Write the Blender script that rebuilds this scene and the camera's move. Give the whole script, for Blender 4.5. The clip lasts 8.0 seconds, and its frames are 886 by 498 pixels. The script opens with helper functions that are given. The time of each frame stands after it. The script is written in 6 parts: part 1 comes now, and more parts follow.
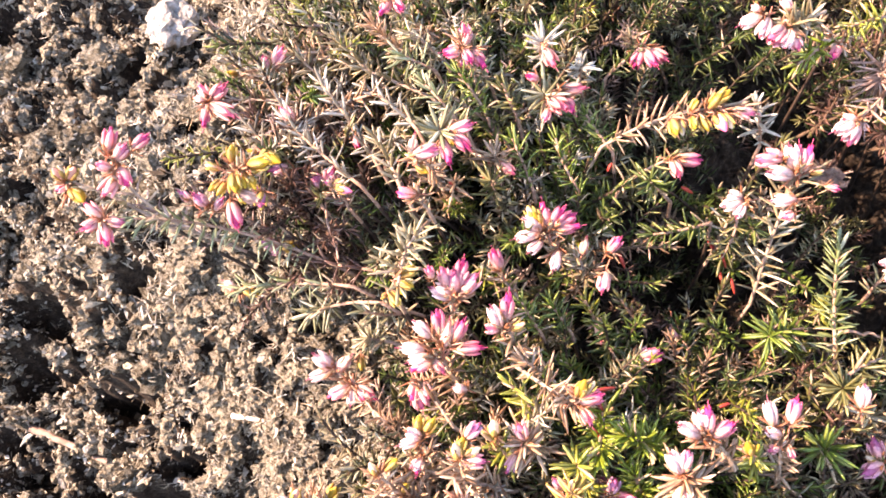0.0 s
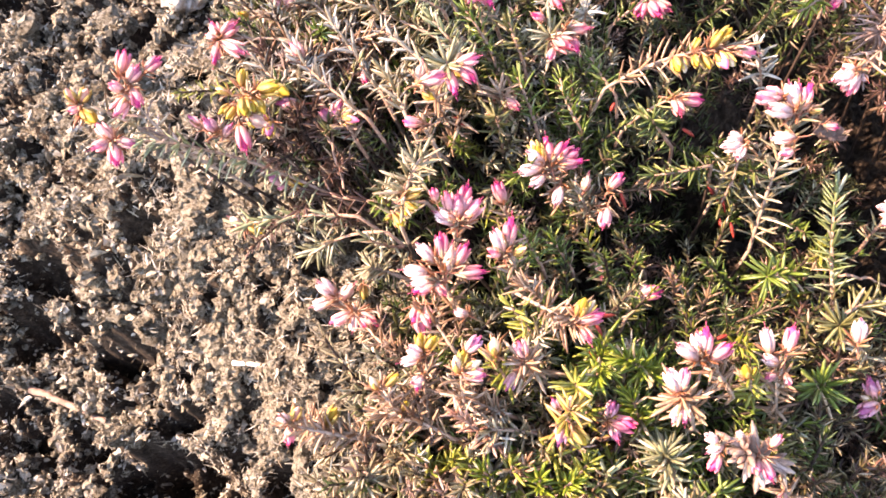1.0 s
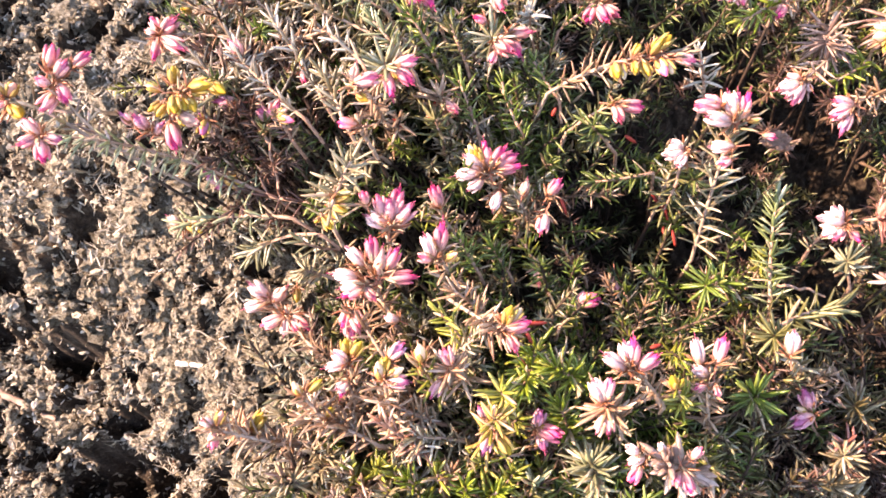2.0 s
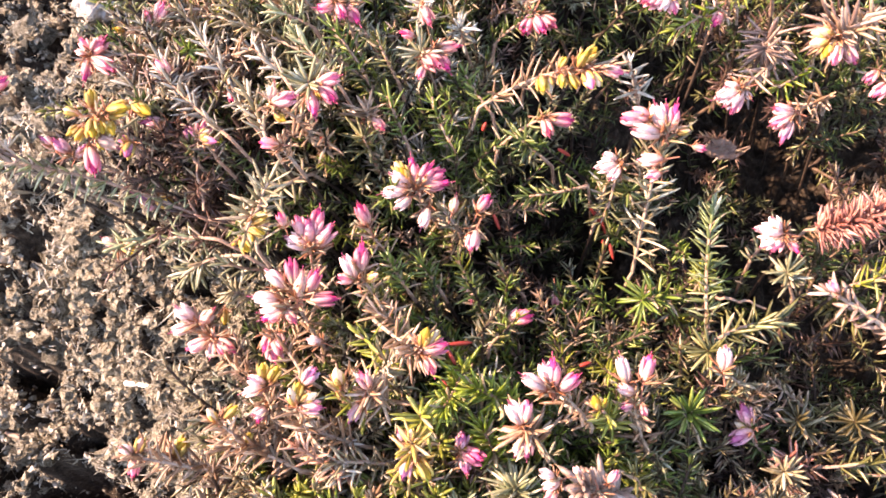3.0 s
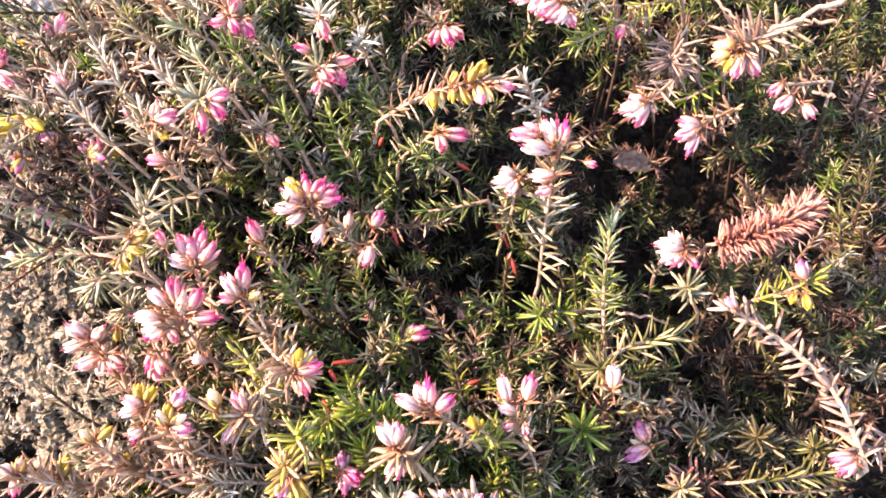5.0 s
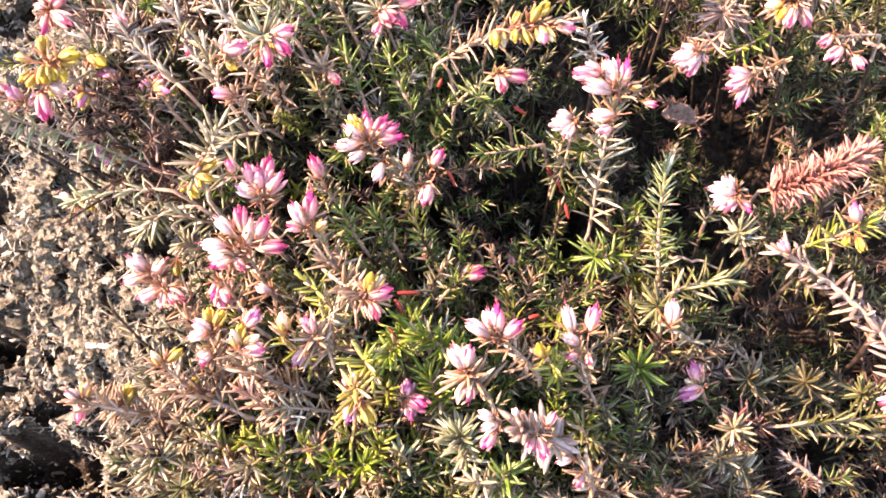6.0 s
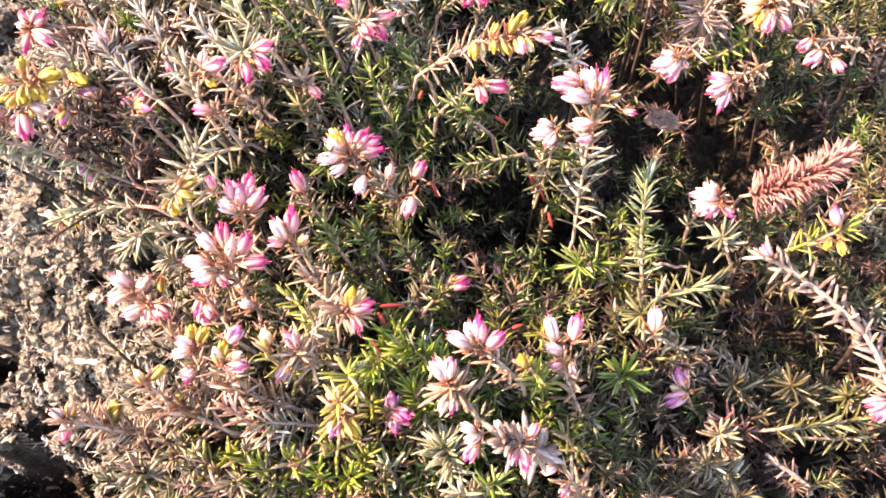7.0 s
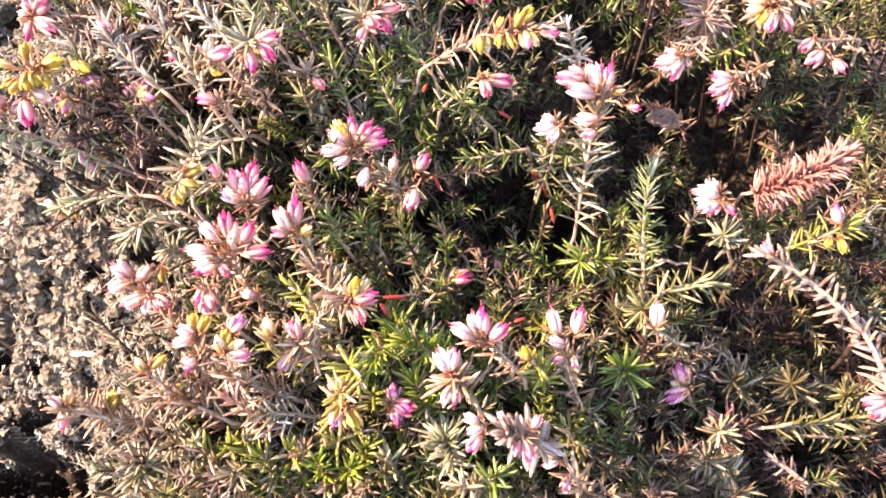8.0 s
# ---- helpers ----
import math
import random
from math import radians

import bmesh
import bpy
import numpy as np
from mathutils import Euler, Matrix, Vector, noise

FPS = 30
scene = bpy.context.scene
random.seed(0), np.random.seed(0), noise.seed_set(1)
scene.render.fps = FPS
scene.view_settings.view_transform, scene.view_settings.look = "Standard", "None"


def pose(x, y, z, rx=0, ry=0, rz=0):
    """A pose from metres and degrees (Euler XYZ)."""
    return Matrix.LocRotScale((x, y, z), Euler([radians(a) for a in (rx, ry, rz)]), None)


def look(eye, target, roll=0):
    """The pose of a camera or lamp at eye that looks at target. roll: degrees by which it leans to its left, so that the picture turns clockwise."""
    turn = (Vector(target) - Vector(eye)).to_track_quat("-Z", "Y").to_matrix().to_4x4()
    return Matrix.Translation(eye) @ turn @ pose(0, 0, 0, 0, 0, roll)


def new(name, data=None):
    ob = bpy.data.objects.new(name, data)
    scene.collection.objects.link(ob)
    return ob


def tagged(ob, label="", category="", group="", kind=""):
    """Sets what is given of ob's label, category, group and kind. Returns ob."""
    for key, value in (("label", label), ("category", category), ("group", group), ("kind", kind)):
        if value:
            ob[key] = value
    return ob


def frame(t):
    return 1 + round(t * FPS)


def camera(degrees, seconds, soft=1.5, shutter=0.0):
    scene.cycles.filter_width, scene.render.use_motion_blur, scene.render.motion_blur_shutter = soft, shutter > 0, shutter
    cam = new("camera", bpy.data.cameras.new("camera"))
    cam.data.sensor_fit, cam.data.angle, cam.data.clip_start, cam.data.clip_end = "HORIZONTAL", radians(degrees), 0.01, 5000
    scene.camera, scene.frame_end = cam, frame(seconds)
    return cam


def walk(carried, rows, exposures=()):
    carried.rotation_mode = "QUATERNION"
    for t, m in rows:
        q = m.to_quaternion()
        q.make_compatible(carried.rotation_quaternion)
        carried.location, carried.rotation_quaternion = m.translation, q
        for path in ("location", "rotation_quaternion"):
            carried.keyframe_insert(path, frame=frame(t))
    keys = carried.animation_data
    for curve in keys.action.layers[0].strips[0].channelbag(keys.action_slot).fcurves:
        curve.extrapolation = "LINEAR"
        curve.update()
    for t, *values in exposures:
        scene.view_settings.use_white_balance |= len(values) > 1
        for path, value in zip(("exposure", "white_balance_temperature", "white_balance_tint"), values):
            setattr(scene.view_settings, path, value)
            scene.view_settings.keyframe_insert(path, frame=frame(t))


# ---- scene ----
cam = camera(62.9, 8.0, soft=1.7)
PATH = [
    (0, (0.00744, 0.00486, 0.21697), (-0.01907, 0.08806, 0.03704), -18.58),
    (0.2, (0.00590, 0.00134, 0.21894), (-0.01950, 0.08527, 0.03919), -17.91),
    (0.3, (0.00484, -0.00282, 0.21583), (-0.02073, 0.08108, 0.03609), -17.38),
    (0.5, (0.00171, -0.01229, 0.21135), (-0.02431, 0.07239, 0.03204), -16.43),
    (0.7, (0.00345, -0.01415, 0.20624), (-0.02118, 0.07061, 0.02677), -15.74),
    (1, (0.00621, -0.01379, 0.21092), (-0.02008, 0.07323, 0.03278), -16.57),
    (1.2, (0.00987, -0.01308, 0.21238), (-0.01582, 0.07411, 0.03422), -16.32),
    (2.3, (0.02167, -0.00993, 0.20662), (-0.00145, 0.07679, 0.02789), -13.68),
    (2.5, (0.02562, -0.00857, 0.20626), (0.00177, 0.07889, 0.02799), -14.34),
    (2.7, (0.03176, -0.00725, 0.20602), (0.00687, 0.07970, 0.02764), -15.33),
    (3, (0.03620, -0.00604, 0.20568), (0.01070, 0.08098, 0.02742), -16.16),
    (3.3, (0.04183, -0.00428, 0.20374), (0.01565, 0.08250, 0.02546), -16.53),
    (3.5, (0.04739, -0.00082, 0.20561), (0.02159, 0.08647, 0.02752), -16.93),
    (3.7, (0.05150, -0.00022, 0.20516), (0.02466, 0.08579, 0.02661), -17.68),
    (4, (0.05358, -0.00029, 0.20380), (0.02723, 0.08644, 0.02552), -17.21),
    (4.2, (0.05738, -0.00037, 0.20270), (0.03070, 0.08631, 0.02444), -17.41),
    (5.3, (0.06080, -0.00083, 0.20410), (0.03484, 0.08498, 0.02532), -16.61),
    (5.5, (0.05824, -0.00309, 0.20468), (0.03149, 0.08299, 0.02614), -17.10),
    (5.7, (0.05208, -0.00967, 0.20568), (0.02625, 0.07822, 0.02790), -15.65),
    (6, (0.04564, -0.01571, 0.20028), (0.02154, 0.07170, 0.02201), -14.68),
    (6.3, (0.04543, -0.01498, 0.20247), (0.02127, 0.07454, 0.02526), -15.04),
    (6.5, (0.04493, -0.01543, 0.20163), (0.02122, 0.07299, 0.02381), -15.00),
    (6.8, (0.04846, -0.01537, 0.20162), (0.02502, 0.07345, 0.02396), -15.05),
    (7, (0.04932, -0.01398, 0.20113), (0.02553, 0.07405, 0.02313), -15.52),
    (7.3, (0.04962, -0.01317, 0.20315), (0.02645, 0.07546, 0.02536), -15.01),
    (7.5, (0.04889, -0.01359, 0.20299), (0.02656, 0.07558, 0.02537), -14.08),
    (7.7, (0.04850, -0.01337, 0.20190), (0.02628, 0.07552, 0.02412), -13.99),
    (8, (0.04682, -0.01636, 0.20006), (0.02526, 0.07293, 0.02241), -13.43),
]
walk(cam, [(t, look(eye, target, roll)) for t, eye, target, roll in PATH],
     [(0.0, 2.58, 7200, 24), (3.5, 2.46, 7200, 24), (5.5, 2.68, 7200, 24), (8.0, 2.74, 7200, 24)])

# ---- world, sun and exposure ----
SUN_FROM = Vector((-0.67, 0.04, 0.61)).normalized()
world = bpy.data.worlds.new("world")
scene.world = world
world.use_nodes = True
sky = world.node_tree.nodes.new("ShaderNodeTexSky")
sky.sky_type, sky.sun_disc = "NISHITA", False
sky.sun_elevation = math.asin(SUN_FROM.z)
sky.sun_rotation = math.atan2(SUN_FROM.x, SUN_FROM.y) % (2 * math.pi)
world.node_tree.nodes["Background"].inputs["Strength"].default_value = 0.15
world.node_tree.links.new(sky.outputs[0], world.node_tree.nodes["Background"].inputs["Color"])
sun_data = bpy.data.lights.new("sun", "SUN")
sun_data.energy, sun_data.angle, sun_data.color = 3.95, radians(0.5), (1.0, 0.762, 0.595)
sun = new("sun", sun_data)
sun.matrix_world = look(SUN_FROM * 5, (0, 0, 0))

# ---- materials ----
RNG = np.random.default_rng(7)


class Nodes:
    """A small node material with a Principled shader."""

    def __init__(self, name, rough=0.6, specular=0.4):
        self.mat = bpy.data.materials.new(name)
        self.mat.use_nodes = True
        self.tree = self.mat.node_tree
        self.shader = self.tree.nodes["Principled BSDF"]
        self.out = self.tree.nodes["Material Output"]
        self.shader.inputs["Roughness"].default_value = rough
        self.shader.inputs["Specular IOR Level"].default_value = specular

    def node(self, kind, **values):
        n = self.tree.nodes.new(kind)
        for key, value in values.items():
            n.inputs[key.replace("_", " ")].default_value = value
        return n

    def link(self, a, b):
        self.tree.links.new(a, b)

    def noise(self, scale, detail=4.0, rough=0.6):
        co = self.tree.nodes.new("ShaderNodeTexCoord")
        n = self.node("ShaderNodeTexNoise", Scale=scale, Detail=detail, Roughness=rough)
        self.link(co.outputs["Object"], n.inputs["Vector"])
        return n.outputs["Fac"]

    def ramp(self, fac, stops):
        n = self.tree.nodes.new("ShaderNodeValToRGB")
        while len(n.color_ramp.elements) < len(stops):
            n.color_ramp.elements.new(0.5)
        for e, (at, colour) in zip(n.color_ramp.elements, stops):
            e.position, e.color = at, (*colour, 1)
        self.link(fac, n.inputs["Fac"])
        return n.outputs["Color"]

    def mix(self, fac, a, b, blend="MIX"):
        n = self.tree.nodes.new("ShaderNodeMix")
        n.data_type, n.blend_type = "RGBA", blend
        for socket, value in ((n.inputs["Factor"], fac), (n.inputs[6], a), (n.inputs[7], b)):
            if isinstance(value, (int, float)):
                socket.default_value = value
            elif isinstance(value, tuple):
                socket.default_value = (*value, 1)
            else:
                self.link(value, socket)
        return n.outputs[2]

    def bump(self, height, strength, distance):
        n = self.node("ShaderNodeBump", Strength=strength, Distance=distance)
        self.link(height, n.inputs["Height"])
        self.link(n.outputs[0], self.shader.inputs["Normal"])

    def colour(self, socket, glow_through=0.0):
        self.link(socket, self.shader.inputs["Base Color"])
        if glow_through:
            t = self.tree.nodes.new("ShaderNodeBsdfTranslucent")
            m = self.tree.nodes.new("ShaderNodeMixShader")
            m.inputs[0].default_value = glow_through
            self.link(socket, t.inputs["Color"])
            self.link(self.shader.outputs[0], m.inputs[1])
            self.link(t.outputs[0], m.inputs[2])
            self.link(m.outputs[0], self.out.inputs["Surface"])
        return self.mat


def leaf_material(name, dark, mid, light, dry=(0.5, 0.38, 0.25)):
    n = Nodes("leaf_" + name, rough=0.31, specular=0.6)
    island = n.tree.nodes.new("ShaderNodeNewGeometry").outputs["Random Per Island"]
    base = n.ramp(island, [(0.0, dark), (0.4, mid), (0.72, mid), (0.86, light), (0.9, light), (0.93, dry), (1.0, [0.7 * c for c in dry])])
    spots = n.ramp(n.noise(900.0), [(0.35, (0.72, 0.70, 0.66)), (0.65, (1.15, 1.15, 1.12))])
    n.bump(n.noise(1800.0), 0.25, 0.0002)
    return n.colour(n.mix(1.0, base, spots, "MULTIPLY"), 0.3)


LEAF = {
    "green": leaf_material("green", (0.03, 0.045, 0.012), (0.078, 0.116, 0.025), (0.25, 0.29, 0.09)),
    "leafgreen": leaf_material("leafgreen", (0.055, 0.088, 0.014), (0.15, 0.22, 0.036), (0.35, 0.41, 0.12)),
    "olive": leaf_material("olive", (0.06, 0.06, 0.018), (0.155, 0.152, 0.052), (0.36, 0.34, 0.15)),
    # olive-brown, darkened to carry the shade at the front right
    "dusk": leaf_material("dusk", (0.05, 0.042, 0.018), (0.13, 0.108, 0.048), (0.3, 0.255, 0.14)),
    "lime": leaf_material("lime", (0.09, 0.13, 0.012), (0.22, 0.29, 0.03), (0.42, 0.43, 0.09)),
    "limey": leaf_material("limey", (0.14, 0.155, 0.018), (0.29, 0.31, 0.05), (0.46, 0.45, 0.14)),
    # light stops of sage, silver, grey and tan are raised to paint glints
    "sage": leaf_material("sage", (0.11, 0.11, 0.055), (0.25, 0.25, 0.14), (0.52, 0.51, 0.39)),
    "silver": leaf_material("silver", (0.19, 0.17, 0.13), (0.45, 0.42, 0.345), (0.72, 0.69, 0.61)),
    "grey": leaf_material("grey", (0.14, 0.125, 0.1), (0.33, 0.305, 0.24), (0.6, 0.57, 0.49)),
    "pale_green": leaf_material("pale_green", (0.14, 0.16, 0.06), (0.33, 0.36, 0.2), (0.5, 0.5, 0.34)),
    "spike": leaf_material("spike", (0.085, 0.11, 0.035), (0.2, 0.25, 0.1), (0.5, 0.53, 0.36)),
    "cream": leaf_material("cream", (0.17, 0.15, 0.075), (0.34, 0.3, 0.18), (0.5, 0.44, 0.3)),
    "tan": leaf_material("tan", (0.15, 0.12, 0.06), (0.33, 0.28, 0.165), (0.6, 0.55, 0.42)),
    "bronze": leaf_material("bronze", (0.2, 0.11, 0.06), (0.45, 0.29, 0.18), (0.62, 0.48, 0.36)),
    "rosy": leaf_material("rosy", (0.3, 0.13, 0.08), (0.54, 0.31, 0.22), (0.7, 0.48, 0.38)),
    "peachleaf": leaf_material("peachleaf", (0.3, 0.26, 0.04), (0.46, 0.33, 0.09), (0.6, 0.42, 0.24), (0.32, 0.36, 0.04)),
    "mauve": leaf_material("mauve", (0.17, 0.105, 0.09), (0.37, 0.26, 0.21), (0.52, 0.4, 0.34)),
    # maroon, darkened to carry the shade low between the shoots
    "maroon": leaf_material("maroon", (0.07, 0.036, 0.027), (0.16, 0.089, 0.066), (0.28, 0.18, 0.135)),
    "rust": leaf_material("rust", (0.24, 0.09, 0.04), (0.46, 0.21, 0.11), (0.62, 0.36, 0.24)),
    "russet": leaf_material("russet", (0.28, 0.1, 0.08), (0.46, 0.205, 0.16), (0.56, 0.31, 0.25), (0.38, 0.18, 0.13)),
}


def petal_material(name, base, tip, glow_through=0.35):
    n = Nodes("petal_" + name, rough=0.5, specular=0.3)
    co = n.tree.nodes.new("ShaderNodeTexCoord")
    split = n.tree.nodes.new("ShaderNodeSeparateXYZ")
    n.link(co.outputs["Object"], split.inputs[0])
    along = n.ramp(split.outputs["Z"], [(0.1, base), (0.85, tip)])
    vary = n.ramp(n.tree.nodes.new("ShaderNodeObjectInfo").outputs["Random"], [(0.0, (0.8, 0.78, 0.8)), (1.0, (1.1, 1.1, 1.1))])
    veins = n.ramp(n.noise(7.0, 5.0), [(0.35, (0.86, 0.8, 0.84)), (0.65, (1.05, 1.05, 1.05))])
    return n.colour(n.mix(1.0, n.mix(1.0, along, vary, "MULTIPLY"), veins, "MULTIPLY"), glow_through)


PETAL = {
    "hot": petal_material("hot", (0.87, 0.41, 0.45), (0.8, 0.06, 0.25)),
    "pink": petal_material("pink", (0.91, 0.585, 0.58), (0.84, 0.2, 0.34)),
    # pale pink, petals and sepals lightened further for bells standing full in the sun
    "pale": petal_material("pale", (0.92, 0.78, 0.7), (0.92, 0.64, 0.61)),
    "red": petal_material("red", (0.8, 0.36, 0.3), (0.75, 0.15, 0.22)),
    "purple": petal_material("purple", (0.6, 0.36, 0.38), (0.58, 0.16, 0.32)),
    "yellow": petal_material("yellow", (0.5, 0.25, 0.04), (0.5, 0.35, 0.03)),
    "cream": petal_material("cream", (0.74, 0.5, 0.3), (0.78, 0.66, 0.44)),
    "peach": petal_material("peach", (0.72, 0.36, 0.24), (0.8, 0.5, 0.36)),
}


def plain_material(name, dark, light, scale, rough=0.8, relief=0.0004):
    n = Nodes(name, rough, 0.25)
    n.bump(n.noise(scale * 2.5), 0.6, relief)
    return n.colour(n.ramp(n.noise(scale), [(0.3, dark), (0.7, light)]))


SEPAL = {kind: petal_material("sepal_" + kind, (0.66, 0.4, 0.3), tip, 0.25) for kind, tip in (
    ("hot", (0.85, 0.2, 0.29)), ("pink", (0.9, 0.42, 0.42)), ("pale", (0.92, 0.74, 0.68)), ("red", (0.8, 0.3, 0.26)),
    ("purple", (0.62, 0.3, 0.4)), ("yellow", (0.7, 0.55, 0.12)), ("cream", (0.85, 0.72, 0.45)), ("peach", (0.82, 0.55, 0.4)))}
BUD_SEPAL = petal_material("bud_sepal", (0.48, 0.27, 0.08), (0.56, 0.43, 0.11), 0.25)
ANTHER = plain_material("anther", (0.4, 0.06, 0.12), (0.62, 0.12, 0.22), 900.0, 0.5)
PEDICEL = plain_material("pedicel", (0.4, 0.13, 0.07), (0.62, 0.27, 0.17), 700.0, 0.6)
STEM = plain_material("stem_bark", (0.2, 0.11, 0.07), (0.44, 0.3, 0.21), 700.0)
PALE_STEM = plain_material("pale_bark", (0.22, 0.15, 0.1), (0.46, 0.35, 0.26), 500.0)
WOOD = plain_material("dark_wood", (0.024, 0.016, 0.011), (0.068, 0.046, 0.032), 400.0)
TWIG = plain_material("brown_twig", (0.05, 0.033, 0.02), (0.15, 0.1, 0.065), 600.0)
RED_LEAF = plain_material("red_leaf", (0.18, 0.02, 0.012), (0.38, 0.05, 0.03), 400.0, 0.5)
STONE = plain_material("pale_stone", (0.12, 0.105, 0.085), (0.5, 0.475, 0.42), 260.0, 0.95, 0.005)
CHIP = plain_material("bleached_wood", (0.36, 0.31, 0.25), (0.62, 0.57, 0.5), 420.0)
DRY_LEAF = plain_material("dry_leaf", (0.12, 0.075, 0.05), (0.3, 0.2, 0.15), 160.0)


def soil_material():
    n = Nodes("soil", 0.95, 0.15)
    # near-black base: where it lies bare in holes and gaps it paints their shade
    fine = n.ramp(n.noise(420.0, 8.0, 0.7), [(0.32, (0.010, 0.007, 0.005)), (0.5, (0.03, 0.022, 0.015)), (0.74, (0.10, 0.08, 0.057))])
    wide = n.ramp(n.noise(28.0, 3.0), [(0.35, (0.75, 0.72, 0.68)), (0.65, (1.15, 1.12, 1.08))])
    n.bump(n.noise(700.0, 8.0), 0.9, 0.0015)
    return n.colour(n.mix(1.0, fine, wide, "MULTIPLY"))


def crumb_material():
    n = Nodes("soil_crumb", 0.92, 0.2)
    island = n.tree.nodes.new("ShaderNodeNewGeometry").outputs["Random Per Island"]
    base = n.ramp(island, [(0.0, (0.065, 0.048, 0.032)), (0.22, (0.23, 0.2, 0.14)), (0.75, (0.385, 0.358, 0.286)), (0.97, (0.49, 0.463, 0.392)), (1.0, (0.57, 0.54, 0.475))])
    spots = n.ramp(n.noise(1100.0, 6.0), [(0.35, (0.6, 0.56, 0.52)), (0.65, (1.12, 1.1, 1.06))])
    n.bump(n.noise(1500.0, 6.0), 0.8, 0.0005)
    return n.colour(n.mix(1.0, base, spots, "MULTIPLY"))


def clod_material(name, scale):
    """Matted peat: beige fibres over dark brown pores."""
    n = Nodes(name, 0.95, 0.15)
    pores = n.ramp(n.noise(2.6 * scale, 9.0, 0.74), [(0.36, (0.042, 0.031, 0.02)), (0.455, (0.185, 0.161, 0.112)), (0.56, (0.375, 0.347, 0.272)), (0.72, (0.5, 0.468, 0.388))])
    each = n.ramp(n.tree.nodes.new("ShaderNodeObjectInfo").outputs["Random"], [(0.0, (0.72, 0.68, 0.62)), (0.5, (1.0, 0.97, 0.92)), (1.0, (1.12, 1.12, 1.1))])
    n.bump(n.noise(5.0 * scale, 9.0, 0.75), 1.0, 0.5 / scale)
    return n.colour(n.mix(1.0, pores, each, "MULTIPLY"))


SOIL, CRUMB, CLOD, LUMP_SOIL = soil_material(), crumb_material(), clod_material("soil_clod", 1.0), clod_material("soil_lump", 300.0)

# ---- mesh helpers ----


def mesh_of(name, verts, quads, materials, smooth=True, index=None):
    me = bpy.data.meshes.new(name)
    verts, quads = np.asarray(verts, np.float32), np.asarray(quads, np.int32)
    me.vertices.add(len(verts))
    me.vertices.foreach_set("co", verts.ravel())
    me.loops.add(quads.size)
    me.loops.foreach_set("vertex_index", quads.ravel())
    me.polygons.add(len(quads))
    me.polygons.foreach_set("loop_start", np.arange(0, quads.size, quads.shape[1], dtype=np.int32))
    me.polygons.foreach_set("use_smooth", np.full(len(quads), smooth))
    for m in materials:
        me.materials.append(m)
    if index is not None:
        me.polygons.foreach_set("material_index", np.asarray(index, np.int32))
    me.update(calc_edges=True)
    me.validate()
    return me


def tube(points, radii, sides=6):
    """Vertices and quads of a tapering tube along points, closed by small end rings."""
    p = np.asarray(points, float)
    d = np.gradient(p, axis=0)
    d /= np.linalg.norm(d, axis=1)[:, None] + 1e-12
    ref = np.array([0.31, 0.77, 0.55])
    u = np.cross(d, ref)
    u /= np.linalg.norm(u, axis=1)[:, None] + 1e-12
    v = np.cross(d, u)
    a = np.arange(sides) * 2 * np.pi / sides
    ring = np.cos(a)[None, :, None] * u[:, None] + np.sin(a)[None, :, None] * v[:, None]
    verts = (p[:, None] + ring * np.asarray(radii, float)[:, None, None]).reshape(-1, 3)
    i, k = np.meshgrid(np.arange(len(p) - 1), np.arange(sides), indexing="ij")
    i, k = i.ravel(), k.ravel()
    kk = (k + 1) % sides
    return verts, np.stack([i * sides + k, i * sides + kk, (i + 1) * sides + kk, (i + 1) * sides + k], 1)


RING_AT = np.array([0.0, 0.1, 0.42, 0.8, 1.0])
RING_WIDE = np.array([0.4, 0.8, 1.0, 0.78, 0.16])


def needles(base, along, side, length, width, curl):
    """Vertices and quads of many needle leaves: base points, directions, side directions."""
    base, along, side = (np.asarray(a, float) for a in (base, along, side))
    length, width, curl = (np.asarray(a, float)[:, None, None] for a in (length, width, curl))
    normal = np.cross(along, side)
    s = RING_AT[None, :, None]
    spine = base[:, None] + along[:, None] * s * length + normal[:, None] * curl * length * s ** 2
    w = RING_WIDE[None, :, None] * width * 0.5
    rings = np.stack([spine + side[:, None] * w, spine + normal[:, None] * w * 0.75, spine - side[:, None] * w, spine - normal[:, None] * w * 0.45], 2)
    verts = rings.reshape(-1, 3)
    quads = [[4 * i + k, 4 * i + (k + 1) % 4, 4 * i + 4 + (k + 1) % 4, 4 * i + 4 + k] for i in range(4) for k in range(4)]
    quads.append([16, 17, 18, 19])
    quads = np.array(quads)
    return verts, (quads[None] + 20 * np.arange(len(base))[:, None, None]).reshape(-1, 4)


def slim_needles(base, along, side, length, width, curl):
    """The same as needles, three-sided and with fewer rings, for small and hidden ones."""
    base, along, side = (np.asarray(a, float) for a in (base, along, side))
    length, width, curl = (np.asarray(a, float)[:, None, None] for a in (length, width, curl))
    normal = np.cross(along, side)
    s = np.array([0.0, 0.45, 1.0])[None, :, None]
    spine = base[:, None] + along[:, None] * s * length + normal[:, None] * curl * length * s ** 2
    w = np.array([0.5, 1.0, 0.14])[None, :, None] * width * 0.5
    rings = np.stack([spine + side[:, None] * w, spine + normal[:, None] * w * 0.9, spine - side[:, None] * w], 2)
    quads = np.array([[3 * i + k, 3 * i + (k + 1) % 3, 3 * i + 3 + (k + 1) % 3, 3 * i + 3 + k] for i in range(2) for k in range(3)])
    return rings.reshape(-1, 3), (quads[None] + 9 * np.arange(len(base))[:, None, None]).reshape(-1, 4)


def unit(v):
    return v / (np.linalg.norm(v, axis=-1, keepdims=True) + 1e-12)


